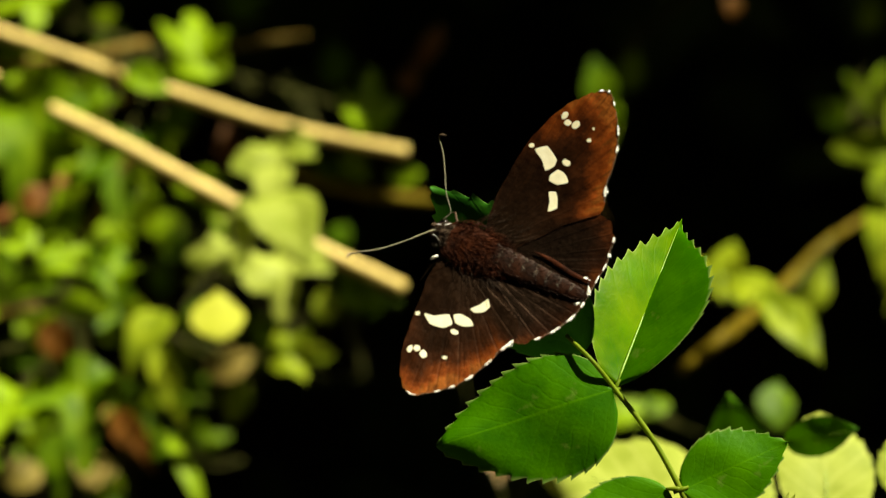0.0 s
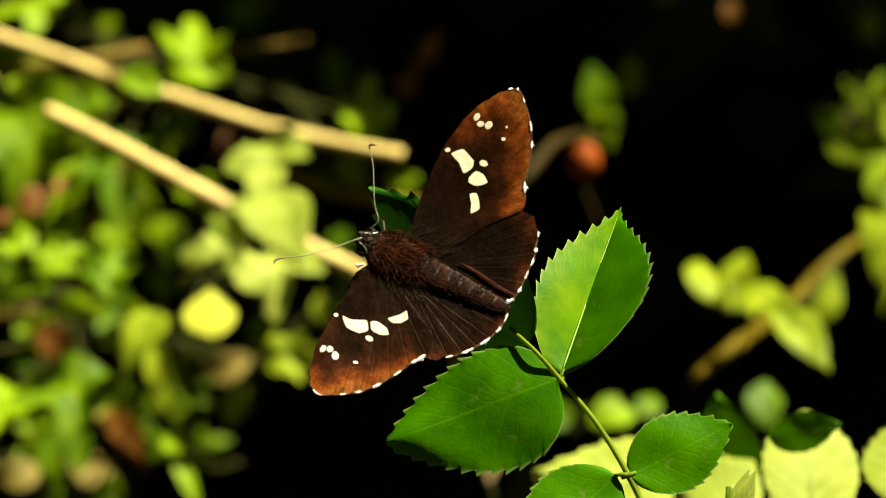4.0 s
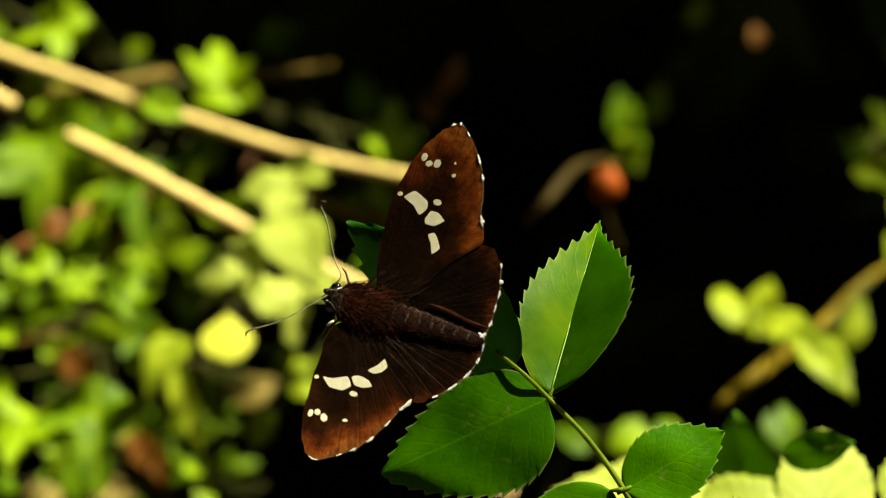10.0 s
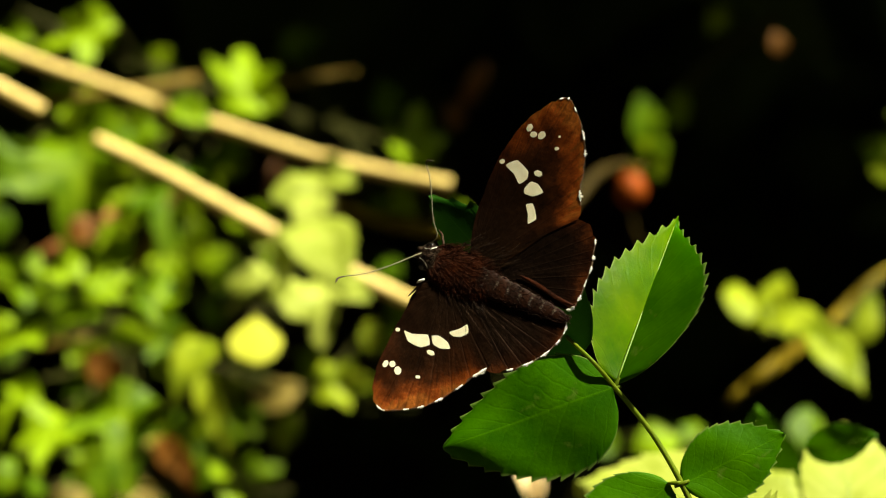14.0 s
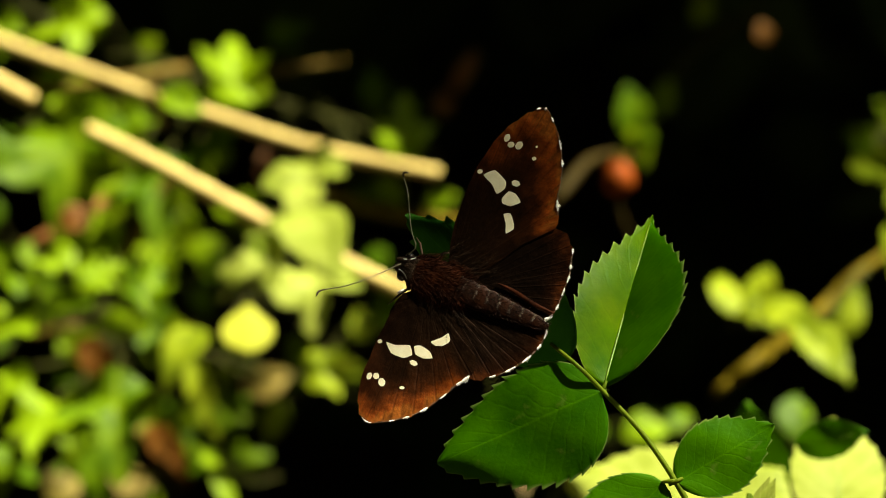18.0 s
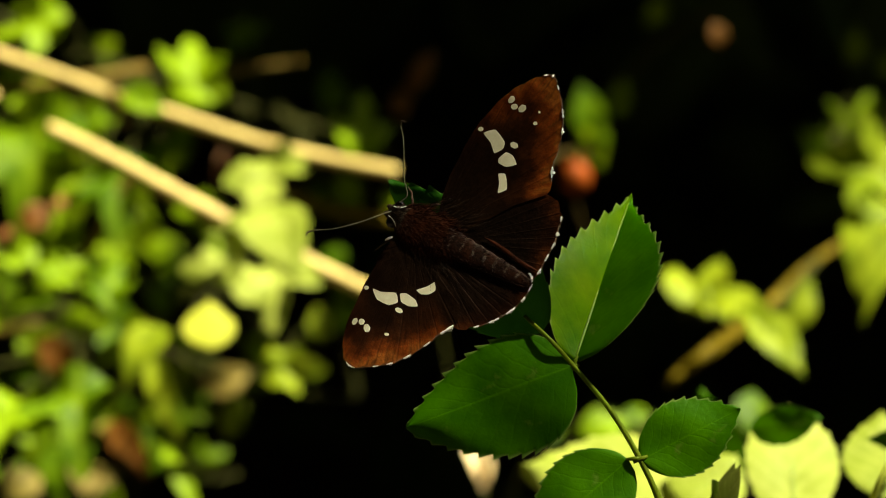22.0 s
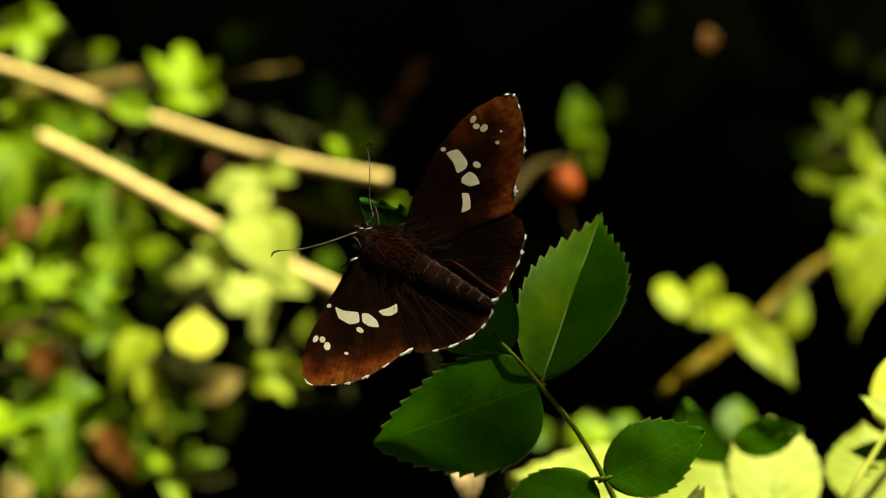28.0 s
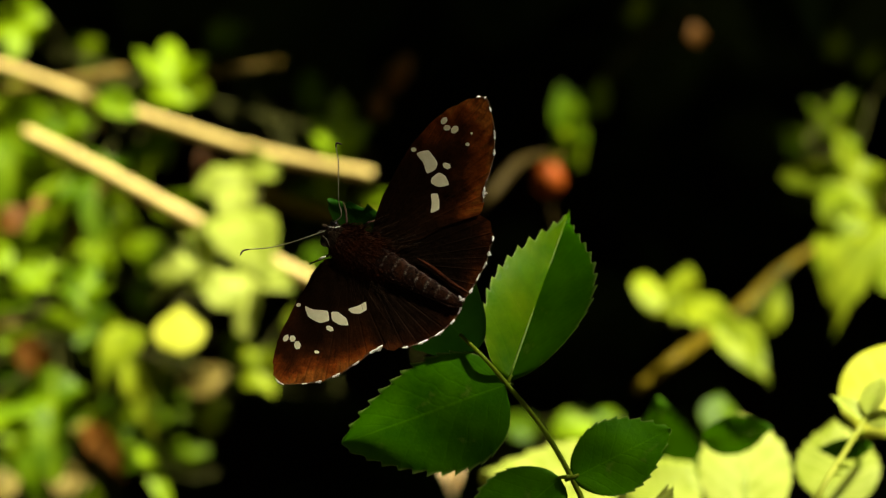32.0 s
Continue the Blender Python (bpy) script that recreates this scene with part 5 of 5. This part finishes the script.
# ---- what moves: the leaf sways in the wind, the butterfly rides on it and shifts its wings ----
def motions():
    walk(LEAF, [
        (0, pose(0.01503, 0.6, 0.58590, -11.0, -0.96, 0)),
        (0.5, pose(0.01595, 0.6, 0.58560, -11.0, -1.14, 0)),
        (1, pose(0.01494, 0.6, 0.58375, -11.0, -6.42, 0)),
        (1.5, pose(0.01739, 0.6, 0.58540, -11.0, -3.35, 0)),
        (2, pose(0.01740, 0.6, 0.58527, -11.0, -2.15, 0)),
        (2.5, pose(0.01631, 0.6, 0.58598, -10.9, 0.00, 0)),
        (3, pose(0.01498, 0.6, 0.58703, -10.8, -0.43, 0)),
        (3.5, pose(0.01305, 0.6, 0.58544, -10.6, -3.48, 0)),
        (5.5, pose(0.01622, 0.6, 0.58360, -10.1, -3.49, 0)),
        (6, pose(0.01676, 0.6, 0.58491, -10.0, -2.46, 0)),
        (6.5, pose(0.01549, 0.6, 0.58411, -9.8, -3.70, 0)),
        (7, pose(0.01595, 0.6, 0.58410, -9.7, -4.25, 0)),
        (7.5, pose(0.01749, 0.6, 0.58620, -9.5, -0.78, 0)),
        (8, pose(0.01593, 0.6, 0.58880, -9.3, 0.03, 0)),
        (8.5, pose(0.01531, 0.6, 0.58817, -9.2, -5.38, 0)),
        (9, pose(0.01641, 0.6, 0.58743, -9.0, -2.83, 0)),
        (9.5, pose(0.01338, 0.6, 0.58240, -9.0, -9.08, 0)),
        (10, pose(0.01421, 0.6, 0.58509, -9.0, -7.56, 0)),
        (10.5, pose(0.01575, 0.6, 0.58356, -9.0, -4.37, 0)),
        (11, pose(0.01580, 0.6, 0.58354, -9.0, -6.24, 0)),
        (11.5, pose(0.01787, 0.6, 0.58413, -9.0, -3.75, 0)),
        (12, pose(0.01584, 0.6, 0.58352, -9.0, -10.77, 0)),
        (12.5, pose(0.01629, 0.6, 0.58789, -9.0, -3.16, 0)),
        (13, pose(0.01582, 0.6, 0.58807, -9.0, -4.74, 0)),
        (13.5, pose(0.01570, 0.6, 0.58592, -9.0, -5.56, 0)),
        (14, pose(0.01709, 0.6, 0.58567, -9.0, -2.79, 0)),
        (14.5, pose(0.01436, 0.6, 0.58629, -8.9, -2.81, 0)),
        (16.5, pose(0.01500, 0.6, 0.58355, -8.5, -9.02, 0)),
        (17, pose(0.01640, 0.6, 0.58503, -8.4, -3.24, 0)),
        (17.5, pose(0.01385, 0.6, 0.58316, -8.3, -8.46, 0)),
        (18, pose(0.01563, 0.6, 0.58398, -8.2, -6.93, 0)),
        (18.5, pose(0.01650, 0.6, 0.58635, -8.1, -3.17, 0)),
        (19, pose(0.01753, 0.6, 0.58659, -8.0, -2.88, 0)),
        (19.5, pose(0.01738, 0.6, 0.58869, -7.9, -0.85, 0)),
        (20, pose(0.01556, 0.6, 0.58725, -7.8, -3.03, 0)),
        (20.5, pose(0.01505, 0.6, 0.58585, -7.6, -3.03, 0)),
        (21, pose(0.01452, 0.6, 0.58260, -7.5, -6.94, 0)),
        (21.5, pose(0.01552, 0.6, 0.58327, -7.4, -4.92, 0)),
        (22, pose(0.01594, 0.6, 0.58536, -7.2, -3.62, 0)),
        (22.5, pose(0.01584, 0.6, 0.58596, -7.1, -2.72, 0)),
        (23, pose(0.01572, 0.6, 0.58560, -7.0, -3.48, 0)),
        (23.5, pose(0.01579, 0.6, 0.58538, -6.9, -4.93, 0)),
        (24, pose(0.01568, 0.6, 0.58550, -6.8, -5.69, 0)),
        (24.5, pose(0.01677, 0.6, 0.58626, -6.7, -4.50, 0)),
        (25, pose(0.01608, 0.6, 0.58543, -6.6, -5.34, 0)),
        (25.5, pose(0.01503, 0.6, 0.58481, -6.5, -7.30, 0)),
        (27.5, pose(0.01543, 0.6, 0.58481, -6.1, -4.98, 0)),
        (28, pose(0.01631, 0.6, 0.58582, -6.0, -2.74, 0)),
        (28.5, pose(0.01588, 0.6, 0.58606, -6.0, -1.85, 0)),
        (29, pose(0.01560, 0.6, 0.58537, -6.0, -1.94, 0)),
        (29.5, pose(0.01597, 0.6, 0.58551, -6.0, -2.03, 0)),
        (30, pose(0.01576, 0.6, 0.58520, -6.0, -1.94, 0)),
        (30.5, pose(0.01578, 0.6, 0.58511, -6.0, -3.23, 0)),
        (31, pose(0.01554, 0.6, 0.58508, -6.0, -3.48, 0)),
        (31.5, pose(0.01559, 0.6, 0.58511, -6.0, -3.05, 0)),
        (32, pose(0.01616, 0.6, 0.58605, -6.0, -2.86, 0))
    ])
    walk(BUTTERFLY, [
        (0, pose(-0.00131, 0.5920, 0.60173, -13.9, -8.75, 0)),
        (0.5, pose(-0.00039, 0.5920, 0.60140, -13.5, -9.19, 0)),
        (1, pose(-0.00353, 0.5920, 0.59561, -12.1, -13.17, 0)),
        (1.5, pose(-0.00055, 0.5920, 0.59969, -14.1, -5.94, 0)),
        (2, pose(-0.00020, 0.5920, 0.59988, -14.1, -5.16, 0)),
        (2.5, pose(-0.00026, 0.5920, 0.60198, -13.9, -2.08, 0)),
        (3, pose(-0.00218, 0.5920, 0.60310, -13.7, -2.30, 0)),
        (3.5, pose(-0.00527, 0.5920, 0.59992, -13.3, -5.80, 0)),
        (5.5, pose(-0.00227, 0.5920, 0.59696, -11.9, -7.58, 0)),
        (6, pose(-0.00143, 0.5920, 0.59936, -12.5, -5.06, 0)),
        (6.5, pose(-0.00303, 0.5920, 0.59778, -11.8, -6.55, 0)),
        (7, pose(-0.00280, 0.5920, 0.59650, -11.1, -8.29, 0)),
        (7.5, pose(0.00045, 0.5920, 0.60150, -11.8, -2.46, 0)),
        (8, pose(-0.00095, 0.5920, 0.60455, -11.6, -0.25, 0)),
        (8.5, pose(-0.00364, 0.5920, 0.60108, -10.2, -9.23, 0)),
        (9, pose(-0.00214, 0.5920, 0.60063, -10.0, -9.13, 0)),
        (9.5, pose(-0.00806, 0.5920, 0.59158, -7.3, -17.52, 0)),
        (10, pose(-0.00652, 0.5920, 0.59553, -7.5, -16.03, 0)),
        (10.5, pose(-0.00304, 0.5920, 0.59703, -9.5, -8.78, 0)),
        (11, pose(-0.00432, 0.5920, 0.59452, -7.8, -13.61, 0)),
        (11.5, pose(-0.00122, 0.5920, 0.59679, -9.0, -8.98, 0)),
        (12, pose(-0.00516, 0.5920, 0.59141, -5.6, -19.55, 0)),
        (12.5, pose(-0.00225, 0.5920, 0.60185, -9.4, -6.31, 0)),
        (13, pose(-0.00342, 0.5920, 0.59988, -7.7, -11.10, 0)),
        (13.5, pose(-0.00342, 0.5920, 0.59806, -7.5, -11.21, 0)),
        (14, pose(-0.00104, 0.5920, 0.59909, -8.1, -8.44, 0)),
        (14.5, pose(-0.00382, 0.5920, 0.59965, -7.9, -8.48, 0)),
        (16.5, pose(-0.00566, 0.5920, 0.59394, -5.6, -13.21, 0)),
        (17, pose(-0.00192, 0.5920, 0.59915, -7.8, -5.35, 0)),
        (17.5, pose(-0.00706, 0.5920, 0.59403, -5.3, -12.79, 0)),
        (18, pose(-0.00368, 0.5920, 0.59685, -6.0, -9.80, 0)),
        (18.5, pose(-0.00153, 0.5920, 0.60135, -7.1, -5.39, 0)),
        (19, pose(0.00018, 0.5920, 0.60172, -6.7, -6.03, 0)),
        (19.5, pose(0.00080, 0.5920, 0.60572, -6.8, -2.16, 0)),
        (20, pose(-0.00183, 0.5920, 0.60337, -6.6, -3.75, 0)),
        (20.5, pose(-0.00240, 0.5920, 0.60212, -6.4, -3.33, 0)),
        (21, pose(-0.00468, 0.5920, 0.59607, -4.5, -10.65, 0)),
        (21.5, pose(-0.00278, 0.5920, 0.59801, -5.3, -7.35, 0)),
        (22, pose(-0.00161, 0.5920, 0.60121, -5.7, -5.28, 0)),
        (22.5, pose(-0.00143, 0.5920, 0.60256, -5.6, -2.78, 0)),
        (23, pose(-0.00182, 0.5920, 0.60173, -5.3, -3.35, 0)),
        (23.5, pose(-0.00245, 0.5920, 0.60006, -4.3, -7.69, 0)),
        (24, pose(-0.00282, 0.5920, 0.60025, -4.1, -7.81, 0)),
        (24.5, pose(-0.00108, 0.5920, 0.60156, -4.2, -6.72, 0)),
        (25, pose(-0.00200, 0.5920, 0.60042, -3.8, -7.29, 0)),
        (25.5, pose(-0.00409, 0.5920, 0.59822, -2.7, -10.40, 0)),
        (27.5, pose(-0.00380, 0.5920, 0.59817, -2.1, -9.34, 0)),
        (28, pose(-0.00151, 0.5920, 0.60168, -3.2, -4.37, 0)),
        (28.5, pose(-0.00141, 0.5920, 0.60290, -3.0, -2.82, 0)),
        (29, pose(-0.00171, 0.5920, 0.60197, -2.8, -3.39, 0)),
        (29.5, pose(-0.00132, 0.5920, 0.60213, -2.6, -3.12, 0)),
        (30, pose(-0.00162, 0.5920, 0.60177, -2.4, -2.70, 0)),
        (30.5, pose(-0.00207, 0.5920, 0.60103, -2.2, -4.74, 0)),
        (31, pose(-0.00235, 0.5920, 0.60120, -2.0, -4.46, 0)),
        (31.5, pose(-0.00222, 0.5920, 0.60108, -1.8, -4.04, 0)),
        (32, pose(-0.00155, 0.5920, 0.60212, -1.6, -4.15, 0))
    ])
    beats = {
        1: [(0, -8.4), (0.5, -8.1), (1, -1.2), (1.5, -1.9), (2, -0.5), (2.5, -3.1), (3, -4.0), (3.5, -0.1), (5.5, -0.0), (6, -1.1), (6.5, -0.8), (7, 1.2), (7.5, -0.1), (8, 0.4), (8.5, 0.4), (9, 1.2), (9.5, -1.4), (10, -1.4), (10.5, 0.0), (11, -1.0), (11.5, -0.0), (12, -0.1), (12.5, 0.9), (13, 1.4), (13.5, 1.0), (14, 0.8), (14.5, 0.9), (16.5, 0.9), (17, 0.6), (17.5, -0.9), (18, -0.3), (18.5, -1.8), (19, -1.3), (19.5, -4.5), (20, -4.9), (20.5, -5.2), (21, -2.6), (21.5, -2.7), (22, -3.2), (22.5, -3.3), (23, -3.0), (23.5, -2.1), (24, -3.1), (24.5, -3.5), (25, -3.8), (25.5, -1.3), (27.5, 0.8), (28, -0.9), (28.5, -2.8), (29, -4.1), (29.5, -3.4), (30, -3.4), (30.5, -2.9), (31, -3.0), (31.5, -2.7), (32, -2.2)],
        -1: [(0, 6.2), (0.5, 6.0), (1, 0.7), (1.5, 0.9), (2, -0.3), (2.5, 1.9), (3, 2.7), (3.5, 0.1), (5.5, -0.3), (6, 0.7), (6.5, 0.6), (7, -1.2), (7.5, -0.0), (8, -0.3), (8.5, -0.2), (9, -0.8), (9.5, 1.8), (10, 1.6), (10.5, -0.0), (11, 1.1), (11.5, 0.0), (12, 0.1), (12.5, -0.7), (13, -1.1), (13.5, -0.9), (14, -1.0), (14.5, -1.0), (16.5, -0.7), (17, -0.8), (17.5, 0.9), (18, 0.1), (18.5, 1.2), (19, 0.7), (19.5, 3.1), (20, 3.6), (20.5, 3.7), (21, 2.0), (21.5, 1.9), (22, 2.4), (22.5, 2.2), (23, 2.1), (23.5, 1.3), (24, 2.2), (24.5, 2.3), (25, 2.6), (25.5, 0.8), (27.5, -0.8), (28, 0.2), (28.5, 1.5), (29, 2.6), (29.5, 2.1), (30, 1.9), (30.5, 1.9), (31, 2.0), (31.5, 1.6), (32, 1.4)]}
    for side, rows in beats.items():
        for ob in WINGS[side]:
            turned = [(t, Matrix.Translation(RIGHT * (HINGE * side)) @ Matrix.Rotation(radians(-q), 4, "Y")) for t, q in rows]
            walk(ob, turned)
    drift = [(0, -0.10), (2, -0.08), (3.5, -0.02), (6, 0.035), (9, 0.045), (14, 0.06), (19, 0.09), (23, 0.15), (25, 0.168), (28, 0.172), (32, 0.178)]
    walk(BOUGH, [(t, Matrix.Translation(BOUGH_HOME - ALONG * d)) for t, d in drift])
    swing = [(0, -1.9, 1.3), (1, 0.4, 0.7), (2, -0.4, 0.5), (3, 1.1, -2.0), (3.5, 2.0, -1.3), (5.5, -1.2, 0.1), (6, -1.7, 0.2), (7, -0.9, 0.4), (8, 1.9, -1.8), (9, 2.6, -1.7), (10, 2.7, -1.0), (11, 1.7, -0.9), (12, 1.3, -0.5), (13, 1.4, -0.9), (14, 0.5, 0.5), (14.5, 1.4, 0.0), (16.5, 1.4, -2.0), (17, 0.9, -1.3), (18, 0.1, -0.2), (19, -1.7, 1.8), (20, -0.6, 1.4), (21, -0.4, 1.2), (22, -0.6, 0.9), (23, -0.2, 1.5), (24, -0.2, 1.5), (25, -0.2, 1.6), (27.5, 0.4, 0.2), (29, 0.3, 0.5), (30, 0, 0), (31, 0.1, -0.1), (32, -0.8, 0.2)]
    nod = [(0, -0.9, 0.5), (1, -0.2, 0.5), (2, 0.3, 1.2), (3, 0.2, -1.0), (3.5, 0.2, 0.3), (5.5, -1.2, 0.8), (6, -1.7, 0.6), (7, -1.1, 0.1), (8, 1.5, -0.6), (9, 2.9, 1.1), (10, 1.4, 0.9), (11, 1.3, 0.3), (12, 1.0, 0.2), (13, -0.1, 0.9), (14, 0.4, 1.8), (16.5, 1.2, -0.9), (18, -1.1, 0.8), (19, -0.1, 1.0), (20, -0.7, 0.5), (21, -1.1, 1.0), (23, -0.1, 0.9), (25, -1.4, 1.4), (27.5, 0.7, -0.1), (29, 0, 0.4), (32, 0.2, -0.6)]
    for ob, way in ((RIGHT_VINE, swing), (TWIG_BEARER, swing), (CUT_VINE, nod)):
        place = ob.location.copy()
        walk(ob, [(t, Matrix.Translation(place + Vector((x / 1000, 0, z / 1000)))) for t, x, z in way])
    home = SHOOT.location.copy()
    sway = [(0, -2.4, 0.2), (1, 0.4, 0.2), (2, 0.3, 0.2), (3, -0.5, -0.2), (3.5, -0.7, -1.2), (5.5, -0.7, -0.9), (6, -0.8, -0.5), (7, -0.3, -0.2), (8, 0.6, 0.9), (9, 1.8, 0.9), (10, 1.5, -0.3), (11, 1.1, -1.4), (12, 1.4, -0.3), (13, 0.8, 1.3), (14, 0.3, 0.3), (14.5, 0.5, 0.2), (16.5, 0.7, -1.7), (17, 0.4, -0.8), (18, -0.2, -0.8), (19, -0.1, 0.7), (20, -0.8, 0.9), (21, -1.3, -0.8), (22, -1.1, -0.2), (23, -0.6, 0.5), (24, -0.5, 0.8), (25, -0.3, 0.8), (25.5, -0.1, 0.7), (27.5, 0.1, 0.3), (28, 0.3, 0.4), (29, 0.3, 0.1), (30, -0.7, -0.4), (31, -0.2, -0.2), (32, -0.3, 0.5)]
    walk(SHOOT, [(t, Matrix.Translation(home + Vector((x / 1000, 0, z / 1000)))) for t, x, z in sway])


motions()
